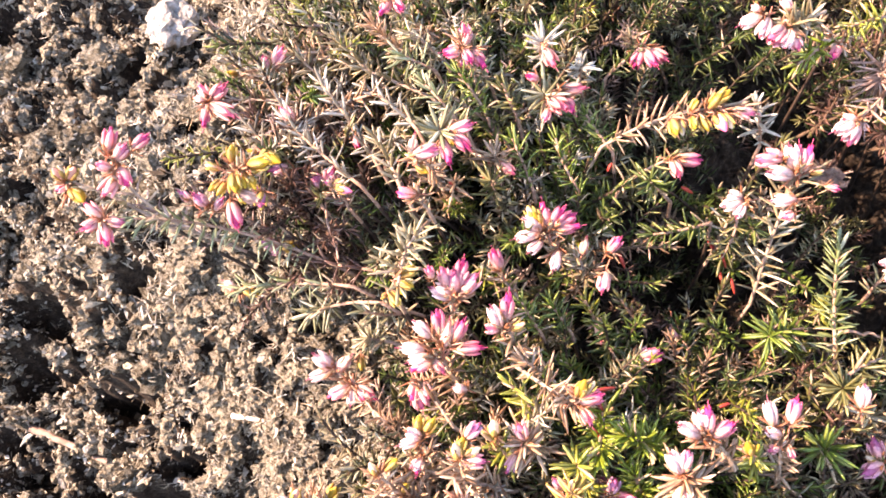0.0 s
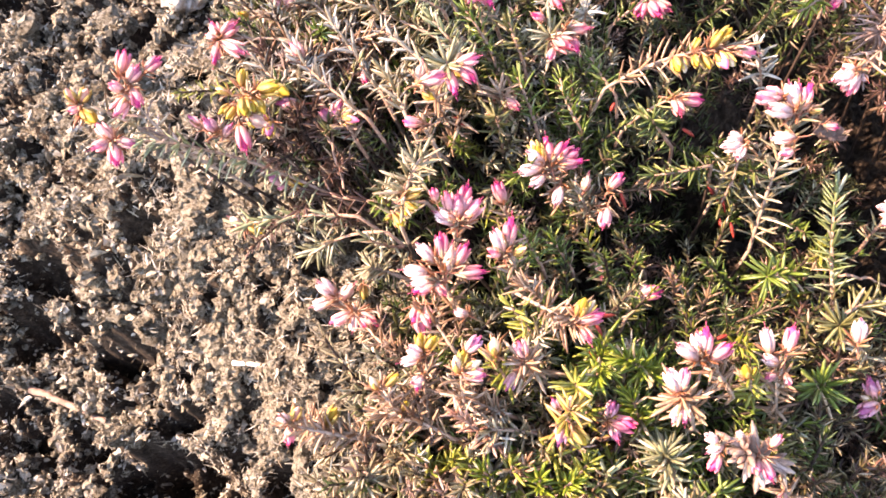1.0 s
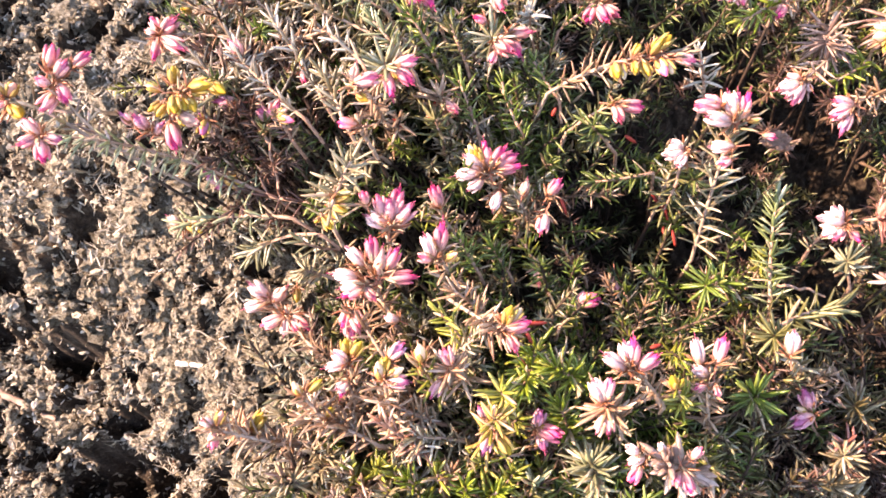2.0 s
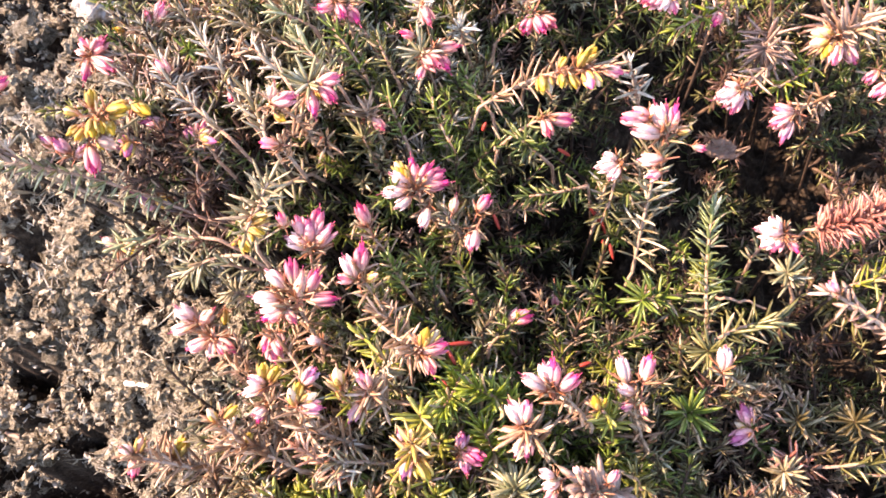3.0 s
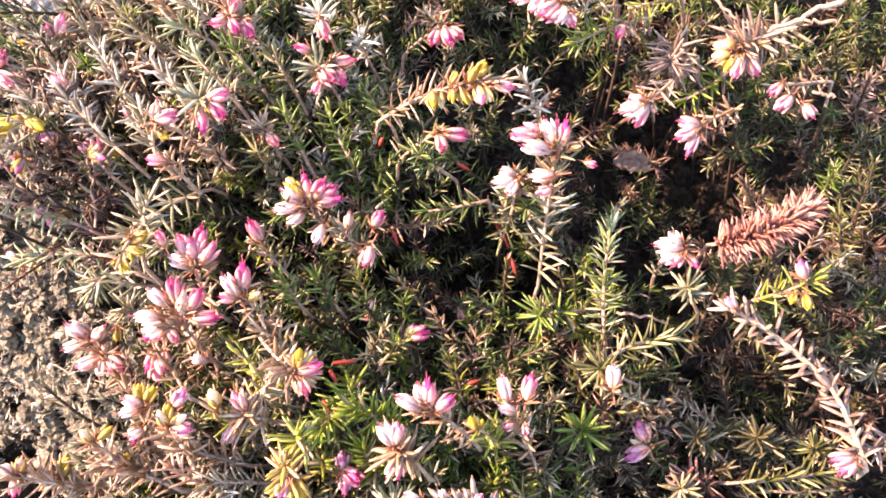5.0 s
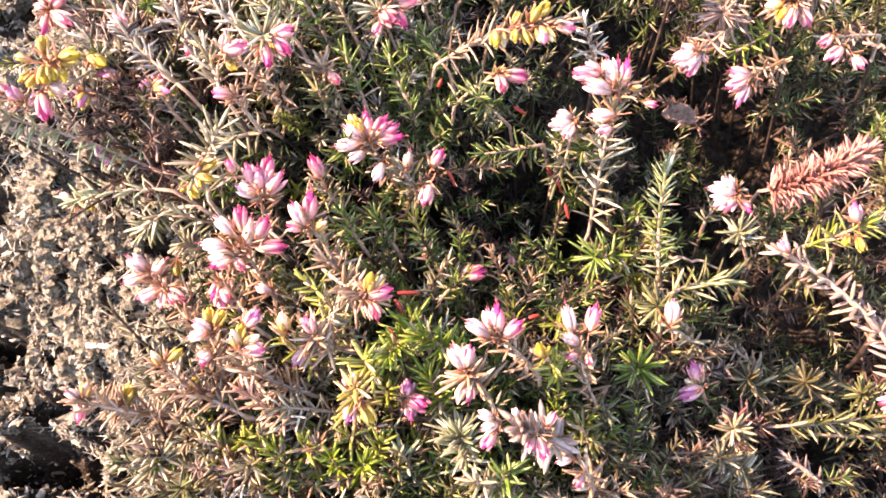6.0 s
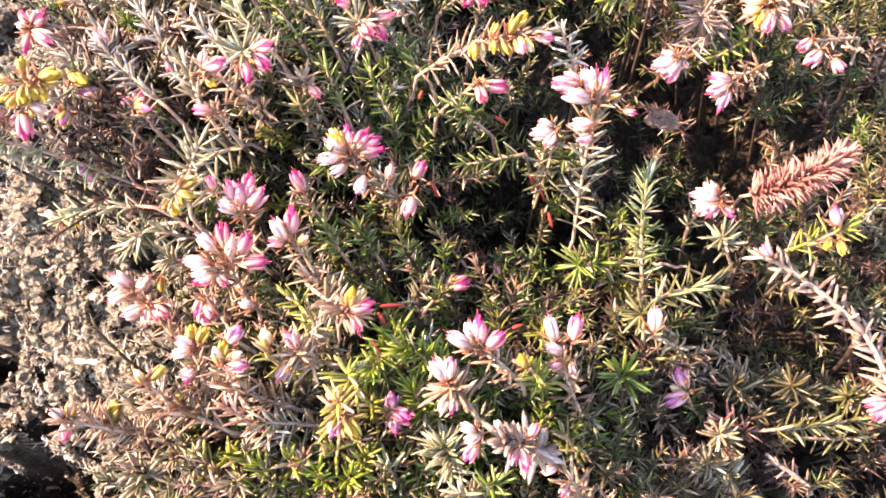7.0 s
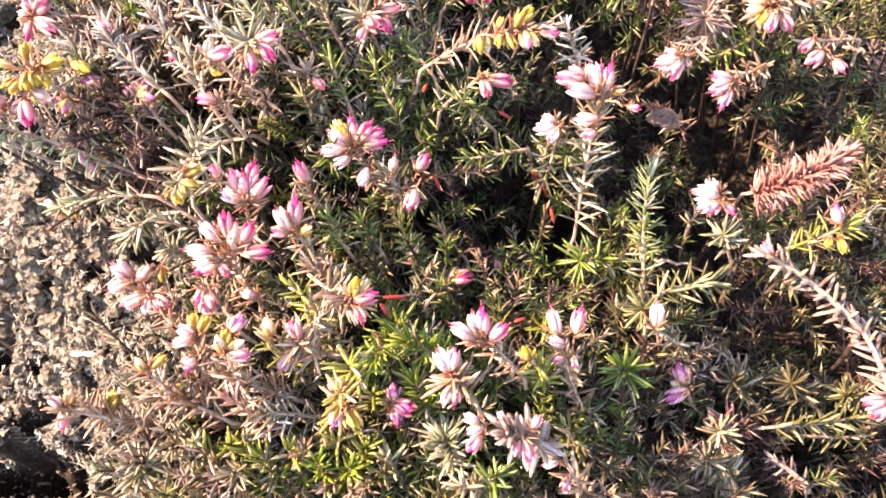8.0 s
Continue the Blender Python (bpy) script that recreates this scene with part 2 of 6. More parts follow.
def leafy(path, leaf, nodes, opts="", rng=RNG, start=0.12):
    """Whorls of needles on a path (a dense row of points)."""
    path = np.asarray(path, float)
    step = np.linalg.norm(np.diff(path, axis=0), axis=1)
    dist = np.concatenate([[0], np.cumsum(step)]) / step.sum()
    per = 13 if "brush" in opts else 6 if "dense" in opts else 3 if "sparse" in opts else 4
    if "wide" in opts:
        at = 1 - 0.4 * np.linspace(1, 0, nodes) ** 1.5
        per += 2
    else:
        at = np.linspace(start, 1.0, nodes)
    base, along, side, length = [], [], [], []
    tang = unit(np.gradient(path, axis=0))
    for n, s in enumerate(at):
        p = np.array([np.interp(s, dist, path[:, k]) for k in range(3)])
        t = unit(np.array([np.interp(s, dist, tang[:, k]) for k in range(3)]))
        u = unit(np.cross(t, (0.3, 0.5, 0.81)))
        v = np.cross(t, u)
        spread = (1.25 - 0.25 * s ** 3) if "wide" in opts else (1.15 - 0.6 * s ** 4)
        for k in range(per):
            a = 2 * math.pi * (k + 0.5 * (n % 2)) / per + rng.normal(0, 0.32)
            tilt = spread + rng.normal(0, 0.24)
            out = u * math.cos(a) + v * math.sin(a)
            d = t * math.cos(tilt) + out * math.sin(tilt)
            if "droop" in opts:
                d = unit(d + np.array([0, -0.55, -0.35]))
            base.append(p + out * 0.0003)
            along.append(unit(d))
            side.append(unit(np.cross(t, out) + rng.normal(0, 0.12, 3)))
            length.append(leaf * rng.uniform(0.66, 1.22) * (0.8 if s > 0.97 and "wide" not in opts else 1))
    along, side = np.array(along), np.array(side)
    side = unit(side - along * np.sum(side * along, 1)[:, None])
    length = np.array(length)
    make = slim_needles if "fine" in opts else needles
    return make(base, along, side, length, (1.35 if "stout" in opts else 1.05 if "brush" in opts else 0.74 if "fine" in opts else 0.8) * (0.0007 + 0.080 * length * rng.uniform(0.8, 1.25, len(length))), rng.uniform(-0.2, 0.16, len(length)))


def curve_points(a, b, c, count=14):
    """A quadratic curve from a to c, bent towards b."""
    s = np.linspace(0, 1, count)[:, None]
    return (1 - s) ** 2 * np.asarray(a) + 2 * s * (1 - s) * np.asarray(b) + s ** 2 * np.asarray(c)


def joined(parts):
    verts, quads, n = [], [], 0
    for v, q in parts:
        verts.append(v)
        quads.append(q + n)
        n += len(v)
    return np.concatenate(verts), np.concatenate(quads)


# smooth value noise on the plan
LATTICE = np.random.default_rng(3).random((256, 256))


def value_noise(x, y, size):
    x, y = np.asarray(x) / size + 900.3, np.asarray(y) / size + 900.7
    i, j = np.floor(x).astype(int), np.floor(y).astype(int)
    u, v = x - i, y - j
    u, v = u * u * (3 - 2 * u), v * v * (3 - 2 * v)
    g = lambda a, b: LATTICE[a % 256, b % 256]
    return (g(i, j) * (1 - u) + g(i + 1, j) * u) * (1 - v) + (g(i, j + 1) * (1 - u) + g(i + 1, j + 1) * u) * v - 0.5


# ---- ground ----
PITS = [(0.043, 0.085, 0.016, 0.012, 0.021), (-0.258, 0.186, 0.02, 0.012, 0.036), (-0.263, 0.291, 0.0091, 0.012, 0.027), (-0.098, 0.132, 0.0039, 0.0045, 0.01), (-0.104, 0.097, 0.0055, 0.0036, 0.011),
        (-0.121, 0.091, 0.0074, 0.0032, 0.015), (-0.195, 0.096, 0.02, 0.0081, 0.036), (-0.199, 0.106, 0.0175, 0.0067, 0.036), (-0.21, 0.089, 0.0155, 0.0059, 0.033), (-0.22, 0.079, 0.0144, 0.0063, 0.03),
        (-0.192, 0.078, 0.0144, 0.0049, 0.03), (-0.149, 0.064, 0.0152, 0.0061, 0.032), (-0.164, 0.069, 0.0073, 0.0027, 0.015), (-0.236, 0.06, 0.0108, 0.0065, 0.023), (-0.227, 0.043, 0.0095, 0.0065, 0.02),
        (-0.12, 0.041, 0.0106, 0.0053, 0.022), (-0.137, 0.026, 0.0193, 0.0099, 0.036), (-0.158, 0.022, 0.0158, 0.0079, 0.033), (-0.118, 0.022, 0.0146, 0.0079, 0.031), (-0.094, 0.027, 0.0115, 0.0067, 0.024),
        (-0.087, 0.039, 0.0071, 0.004, 0.015), (-0.17, 0.08, 0.0074, 0.0027, 0.015), (-0.093, 0.07, 0.0052, 0.0026, 0.011), (-0.105, 0.063, 0.0045, 0.0019, 0.009), (-0.165, 0.094, 0.008, 0.003, 0.017),
        (-0.072, 0.066, 0.0032, 0.0024, 0.007), (-0.114, 0.051, 0.0053, 0.0026, 0.011), (-0.179, 0.035, 0.0117, 0.0057, 0.025), (-0.254, 0.292, 0.0128, 0.012, 0.035), (-0.242, 0.24, 0.0158, 0.012, 0.036),
        (-0.12, 0.093, 0.0093, 0.0032, 0.019), (-0.057, 0.07, 0.0029, 0.003, 0.006), (-0.152, 0.196, 0.008, 0.008, 0.018), (-0.1, 0.013, 0.016, 0.007, 0.042), (-0.072, 0.0165, 0.008, 0.005, 0.024), (-0.0894, 0.0355, 0.005, 0.004, 0.014),
        (-0.131, 0.042, 0.007, 0.0045, 0.02), (-0.082, 0.005, 0.02, 0.008, 0.042), (-0.125, 0.008, 0.02, 0.008, 0.042), (-0.164, 0.067, 0.009, 0.0045, 0.024)]


def ground_height(x, y):
    x, y = np.asarray(x, float), np.asarray(y, float)
    yy = 0.22 * np.tanh((y - 0.07) / 0.22)
    xx = np.where(x > -0.19, x, -0.19 + 0.06 * np.tanh((x + 0.19) / 0.06))
    bank = 0.096 + 0.8278 * xx + 0.0518 * np.tanh((y - 0.07) / 0.045) - 0.0050 * np.logaddexp(0, (y - 0.13) / 0.012)
    floor = -0.105 + 0.085 * np.clip((y - 0.07) / 0.09, 0, 1)
    bank = floor + 0.012 * np.logaddexp(0, (bank - floor) / 0.012)
    bed = 0.020 - 0.16 * x + 0.13 * yy
    dip = np.clip((x - 0.055) / 0.05, 0, 1)
    bed = bed - 0.024 * dip * dip * (3 - 2 * dip)
    bed = -0.045 + np.logaddexp(0, (bed + 0.045) / 0.012) * 0.012
    h = -0.007 * np.logaddexp(-bank / 0.007, -bed / 0.007)
    h = -0.12 + np.logaddexp(0, (h + 0.12) / 0.015) * 0.015
    mound = np.exp(-(((x + 0.05) / 0.7) ** 2 + ((y - 0.1) / 0.7) ** 2) ** 2)
    h = -0.08 + (h + 0.08) * mound
    h = h - 0.025 * np.exp(-(((x + 0.108) / 0.032) ** 2 + ((y - 0.178) / 0.034) ** 2))
    near = np.exp(-((x / 0.5) ** 2 + (y / 0.5) ** 2))
    for size, high in ((0.045, 0.012), (0.02, 0.009), (0.0095, 0.006), (0.0045, 0.004)):
        h = h + near * high * value_noise(x, y, size)
    coarse = np.clip(0.6 - (x + 0.12) / 0.08, 0.3, 1.2)
    h = h + near * coarse * (0.014 * (clods(x, y, 0.017, 4) - 0.6) + 0.011 * (clods(x, y, 0.0085, 5) - 0.6)) + near * 0.0065 * (clods(x, y, 0.0042, 6) - 0.5)
    wx, wy = x + 0.004 * value_noise(x, y, 0.006), y + 0.004 * value_noise(y, x + 0.4, 0.006)
    for px, py, rx, ry, d in PITS:
        h = h - d * np.exp(-((wx - px) ** 2 / rx ** 2 + (wy - py) ** 2 / ry ** 2) ** 3)
    return h


def clods(x, y, size, seed):
    """Rounded lumps with creases between them: 1 in a lump's middle, 0 in the creases."""
    rng = np.random.default_rng(seed)
    jit = rng.random((64, 64, 3))
    x, y = np.asarray(x) / size + 640, np.asarray(y) / size + 640
    x, y = x + 0.5 * value_noise(x, y, 0.8), y + 0.5 * value_noise(y + 31, x, 0.8)
    i, j = np.floor(x).astype(int), np.floor(y).astype(int)
    best = np.full(np.shape(x), 9.0)
    high = np.zeros(np.shape(x))
    for a in (-1, 0, 1):
        for b in (-1, 0, 1):
            c = jit[(i + a) % 64, (j + b) % 64]
            d = (x - i - a - c[..., 0]) ** 2 + (y - j - b - c[..., 1]) ** 2
            high = np.where(d < best, c[..., 2], high)
            best = np.minimum(best, d)
    return np.clip(1 - best * 1.6, -0.6, 1) * (0.4 + 0.9 * high)


def graded(lo, hi, step, far):
    mid = np.arange(lo, hi + step / 2, step)
    out, gap = [], step
    reach = 0.0
    while reach < far:
        gap *= 1.35
        reach += gap
        out.append(reach)
    out = np.array(out)
    return np.concatenate([(lo - out)[::-1], mid, hi + out])


gx, gy = graded(-0.27, 0.14, 0.0012, 300.0), graded(-0.03, 0.29, 0.0012, 300.0)
GX, GY = np.meshgrid(gx, gy, indexing="ij")
cols = len(gy)
gi, gj = np.meshgrid(np.arange(len(gx) - 1), np.arange(cols - 1), indexing="ij")
gi, gj = gi.ravel(), gj.ravel()
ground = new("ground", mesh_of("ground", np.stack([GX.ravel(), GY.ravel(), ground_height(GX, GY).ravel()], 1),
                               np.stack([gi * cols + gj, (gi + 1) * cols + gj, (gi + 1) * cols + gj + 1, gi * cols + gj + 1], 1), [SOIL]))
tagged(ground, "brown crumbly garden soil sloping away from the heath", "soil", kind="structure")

# crumbs and shreds of peaty mulch
GOLD = (1 + 5 ** 0.5) / 2
LUMP = unit(np.array([[-1, GOLD, 0], [1, GOLD, 0], [-1, -GOLD, 0], [1, -GOLD, 0], [0, -1, GOLD], [0, 1, GOLD],
                      [0, -1, -GOLD], [0, 1, -GOLD], [GOLD, 0, -1], [GOLD, 0, 1], [-GOLD, 0, -1], [-GOLD, 0, 1]], float))
LUMP_TRIS = np.array([(a, b, c) for a in range(12) for b in range(a + 1, 12) for c in range(b + 1, 12)
                      if max(np.linalg.norm(LUMP[a] - LUMP[b]), np.linalg.norm(LUMP[b] - LUMP[c]), np.linalg.norm(LUMP[a] - LUMP[c])) < 1.2])
LUMP_TRIS = np.array([t if np.dot(np.cross(LUMP[t[1]] - LUMP[t[0]], LUMP[t[2]] - LUMP[t[0]]), LUMP[t[0]]) > 0 else t[::-1] for t in LUMP_TRIS])


def turns(count, rng):
    q = unit(rng.normal(size=(count, 4)))
    w, x, y, z = q.T
    return np.stack([np.stack([1 - 2 * (y * y + z * z), 2 * (x * y - w * z), 2 * (x * z + w * y)], 1),
                     np.stack([2 * (x * y + w * z), 1 - 2 * (x * x + z * z), 2 * (y * z - w * x)], 1),
                     np.stack([2 * (x * z - w * y), 2 * (y * z + w * x), 1 - 2 * (x * x + y * y)], 1)], 1)


def in_pit(x, y, more):
    return any((x - px) ** 2 / (rx + more) ** 2 + (y - py) ** 2 / (ry + more) ** 2 < 1 for px, py, rx, ry, d in PITS)


def clod_mesh(rng, fine=2):
    """A ragged lump of matted peat about one unit in radius."""
    bm = bmesh.new()
    bmesh.ops.create_icosphere(bm, subdivisions=fine, radius=1.0)
    off = Vector(rng.uniform(-9, 9, 3))
    for v in bm.verts:
        p = v.co.copy()
        k = 0.84 + 0.55 * noise.noise(p * 1.1 + off) + 0.5 * noise.noise(p * 2.4 + off) + 0.6 * noise.noise(p * 5.2 + off)
        v.co = p * max(0.3, k) + Vector(rng.normal(0, 0.07, 3))
    me = bpy.data.meshes.new("soil_clod")
    bm.to_mesh(me)
    bm.free()
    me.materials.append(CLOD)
    return me


clod_rng = np.random.default_rng(31)
CLOD_MESHES = [clod_mesh(clod_rng) for _ in range(14)]
CLODS = []
while len(CLODS) < 300:
    x, y = clod_rng.uniform(-0.235, -0.045), clod_rng.uniform(0.0, 0.215)
    r = 0.0022 + 0.0052 * clod_rng.random() ** 1.7
    if x > -0.088 or in_pit(x, y, 0.6 * r):
        continue
    CLODS.append((x, y, float(ground_height(x, y)) + 0.15 * r, r, clod_rng.uniform(0.55, 0.95)))
for n, (x, y, z, r, flat) in enumerate(CLODS):
    clod = new("soil_clod", CLOD_MESHES[n % len(CLOD_MESHES)])
    clod.parent = ground
    clod.location, clod.rotation_euler = (x, y, z), (clod_rng.normal(0, 0.3), clod_rng.normal(0, 0.3), clod_rng.uniform(0, 6.28))
    clod.scale = (r * clod_rng.uniform(0.85, 1.35), r * clod_rng.uniform(0.75, 1.1), r * flat)


def more_clods(count, rng, reach):
    """Smaller lumps packed between the large ones, as one array."""
    kinds = []
    for _ in range(6):
        me = clod_mesh(rng, 2)
        kinds.append((np.array([v.co[:] for v in me.vertices]), np.array([p.vertices[:] for p in me.polygons])))
        bpy.data.meshes.remove(me)
    made = []
    while len(made) < count:
        x, y = rng.uniform(reach, -0.03), rng.uniform(-0.01, 0.31 if reach < -0.2 else 0.1)
        r = 0.0010 + 0.0024 * rng.random() ** 1.6 if x < -0.09 else rng.uniform(0.0008, 0.0020)
        # pits stay mostly bare so the dark base darkens them like shade
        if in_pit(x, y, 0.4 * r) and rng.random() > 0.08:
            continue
        v, t = kinds[len(made) % 6]
        m = np.array(Euler(rng.uniform(0, 6.28, 3)).to_matrix()) * r * rng.uniform(0.7, 1.2, (1, 3))
        made.append((v @ m.T + (x, y, float(ground_height(x, y)) + 0.35 * r), t))
    return joined(made)


def soil_top(x, y):
    """Height of the soil's surface with its clods."""
    h = ground_height(x, y)
    for cx, cy, cz, r, flat in CLODS:
        q = ((x - cx) ** 2 + (y - cy) ** 2) / (0.95 * r) ** 2
        h = np.where(q < 1, np.maximum(h, cz + 0.9 * r * flat * np.sqrt(np.clip(1 - q, 0, 1))), h)
    return h


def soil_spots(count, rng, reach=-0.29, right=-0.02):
    """Random places on the open soil; most are moved off the holes, left dark for shade."""
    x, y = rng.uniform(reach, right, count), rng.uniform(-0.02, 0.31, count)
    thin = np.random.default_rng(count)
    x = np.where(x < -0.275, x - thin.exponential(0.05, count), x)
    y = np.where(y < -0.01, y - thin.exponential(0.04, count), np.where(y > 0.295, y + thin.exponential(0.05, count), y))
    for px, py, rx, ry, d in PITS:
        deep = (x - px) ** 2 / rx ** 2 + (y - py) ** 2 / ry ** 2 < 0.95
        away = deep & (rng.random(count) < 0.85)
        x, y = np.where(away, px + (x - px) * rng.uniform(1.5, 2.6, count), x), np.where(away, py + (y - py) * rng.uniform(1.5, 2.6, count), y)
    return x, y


def crumbs(count, rng, small, large, tall, reach=-0.29, right=-0.02):
    x, y = soil_spots(count, rng, reach, right)
    size = small + large * rng.random(count) ** 2.5
    shape = LUMP[None] * (1 + rng.normal(0, 0.36, (count, 12, 1))) + rng.normal(0, 0.3, (count, 12, 3))
    shape = shape * size[:, None, None] * np.stack([rng.uniform(0.8, 2.0, count), rng.uniform(0.5, 1.2, count), rng.uniform(0.2, tall, count)], 1)[:, None]
    v = np.einsum("nij,nkj->nki", turns(count, rng), shape)
    v += np.stack([x, y, soil_top(x, y) + size * 0.05 + 0.0005 * rng.random(count) ** 3], 1)[:, None]
    return v.reshape(-1, 3), (LUMP_TRIS[None] + 12 * np.arange(count)[:, None, None]).reshape(-1, 3)


def shreds(count, rng, low, high, wide, reach=-0.29, lie=1.0):
    x, y = soil_spots(count, rng, reach)
    length = rng.uniform(low, high, count)
    along = unit(rng.normal(size=(count, 3)) * np.array([1, 1, lie]))
    side = unit(np.cross(along, rng.normal(size=(count, 3))))
    base = np.stack([x, y, soil_top(x, y) + 0.0002 + 0.0011 * rng.random(count) ** 2], 1) - along * length[:, None] * 0.5
    base[:, 2] += np.abs(along[:, 2]) * length * 0.25
    return slim_needles(base, along, side, length, length * rng.uniform(0.5, 1.3, count) * wide, rng.normal(0, 0.7, count))


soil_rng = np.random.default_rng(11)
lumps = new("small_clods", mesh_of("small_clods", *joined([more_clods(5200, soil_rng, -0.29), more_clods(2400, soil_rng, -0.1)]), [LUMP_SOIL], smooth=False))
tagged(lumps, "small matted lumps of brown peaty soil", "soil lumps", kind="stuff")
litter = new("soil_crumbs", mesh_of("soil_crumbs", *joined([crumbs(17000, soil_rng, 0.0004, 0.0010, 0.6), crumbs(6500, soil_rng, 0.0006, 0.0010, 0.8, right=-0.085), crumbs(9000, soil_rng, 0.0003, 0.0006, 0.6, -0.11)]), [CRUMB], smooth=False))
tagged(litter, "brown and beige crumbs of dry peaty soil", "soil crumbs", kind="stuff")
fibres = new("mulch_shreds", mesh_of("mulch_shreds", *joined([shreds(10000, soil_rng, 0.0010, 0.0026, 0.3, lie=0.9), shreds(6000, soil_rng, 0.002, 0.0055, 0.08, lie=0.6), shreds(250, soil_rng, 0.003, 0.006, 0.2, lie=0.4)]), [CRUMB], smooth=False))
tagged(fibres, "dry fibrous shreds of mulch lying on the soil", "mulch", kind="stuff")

fallen = new("fallen_needles", mesh_of("fallen_needles", *shreds(17000, soil_rng, 0.0016, 0.0042, 0.17, -0.122, 0.8), [LEAF["silver"]]))
tagged(fallen, "grey and tan fallen heath needles on the soil", "leaf litter", kind="stuff")

# ---- heath shrubs ----


def shrub_at(x, y, label):
    ob = new("heath_shrub")
    ob.location = (x, y, float(ground_height(x, y)))
    return tagged(ob, label, "heath plant", "winter heath plants")


shrub = shrub_at(0.02, 0.075, "low winter heath shrub with pink bell flowers and green needle leaves")
far_shrub = shrub_at(0.13, 0.085, "bronze-leaved winter heath shrub with a few pale pink bells")


def child(name, data, parent, at, origin):
    """Links data as a part of parent, placed at the world point at; origin is the parent's own world point."""
    ob = new(name, data)
    ob.parent = parent
    ob.location = Vector(at) - Vector(origin)
    return ob


def sprig(plant, base, tip, kind, leaf, nodes, opts=""):
    """One shoot: a woody foot from the ground, a stem to the tip and whorls of needles."""
    base, tip = np.array(base), np.array(tip)
    home = np.array(plant.location)
    long = np.linalg.norm(tip - base)
    bend = (base + tip) / 2 + RNG.normal(0, 0.07 * long, 3) + np.array([0, 0, 0.10 * long])
    path = curve_points(base, bend, tip)
    fx, fy = base[:2] * 0.85 + home[:2] * 0.15 - (tip - base)[:2] * 0.5 * min(1.0, 0.015 / long)
    foot = np.array([fx, fy, float(ground_height(fx, fy)) - 0.002])
    low = curve_points(foot, (foot * 0.4 + base * 0.6) - (bend - base) * 0.3, base, 7)[:-1]
    thick = 0.00075 if "thick" in opts else 0.00042
    line = np.concatenate([low, path]) - base
    radii = np.concatenate([np.linspace(0.00045, thick * 1.1, len(low)), np.linspace(thick * 1.1, thick * 0.7, len(path))])
    verts, quads = tube(line, radii)
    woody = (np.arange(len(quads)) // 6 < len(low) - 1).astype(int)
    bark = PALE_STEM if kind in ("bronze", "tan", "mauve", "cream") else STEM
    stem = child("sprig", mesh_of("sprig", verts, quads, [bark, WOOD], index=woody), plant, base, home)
    stem["base"] = base.tolist()
    child("leaves", mesh_of("leaves", *leafy(path - base, leaf, nodes, opts), [LEAF[kind]]), stem, base, base)
    return stem


def lathe(profile, sides, wave=None):
    rows = []
    for n, (z, r) in enumerate(profile):
        for k in range(sides):
            a = 2 * math.pi * k / sides
            dz, dr = wave(n, k) if wave else (0, 0)
            rows.append(((r + dr) * math.cos(a), (r + dr) * math.sin(a), z + dz))
    quads = [[i * sides + k, i * sides + (k + 1) % sides, (i + 1) * sides + (k + 1) % sides, (i + 1) * sides + k] for i in range(len(profile) - 1) for k in range(sides)]
    return np.array(rows), np.array(quads)


def sepals(length, radius, spread, wide, count=4):
    a = np.arange(count) * 2 * np.pi / count + 0.4
    out = np.stack([np.cos(a), np.sin(a), 0 * a], 1)
    along = unit(out * spread + np.array([0, 0, 1.0]))
    side = np.stack([-np.sin(a), np.cos(a), 0 * a], 1)
    return needles(out * radius, along, side, np.full(count, length), np.full(count, wide), np.full(count, 0.22))


def bracts(rng, count, long, low=-0.25):
    """Small bronze leaves spreading round the foot of a flower."""
    a = rng.uniform(0, 2 * np.pi, count)
    out = np.stack([np.cos(a), np.sin(a), 0 * a], 1)
    along = unit(out * rng.uniform(0.6, 1.6, count)[:, None] + np.array([0, 0, 0.75]))
    side = unit(np.stack([-np.sin(a), np.cos(a), 0 * a], 1))
    return needles(out * 0.04 + np.stack([0 * a, 0 * a, rng.uniform(low, 0.02, count)], 1), along, side, long * rng.uniform(0.6, 1.1, count), rng.uniform(0.10, 0.16, count), rng.uniform(-0.1, 0.3, count))


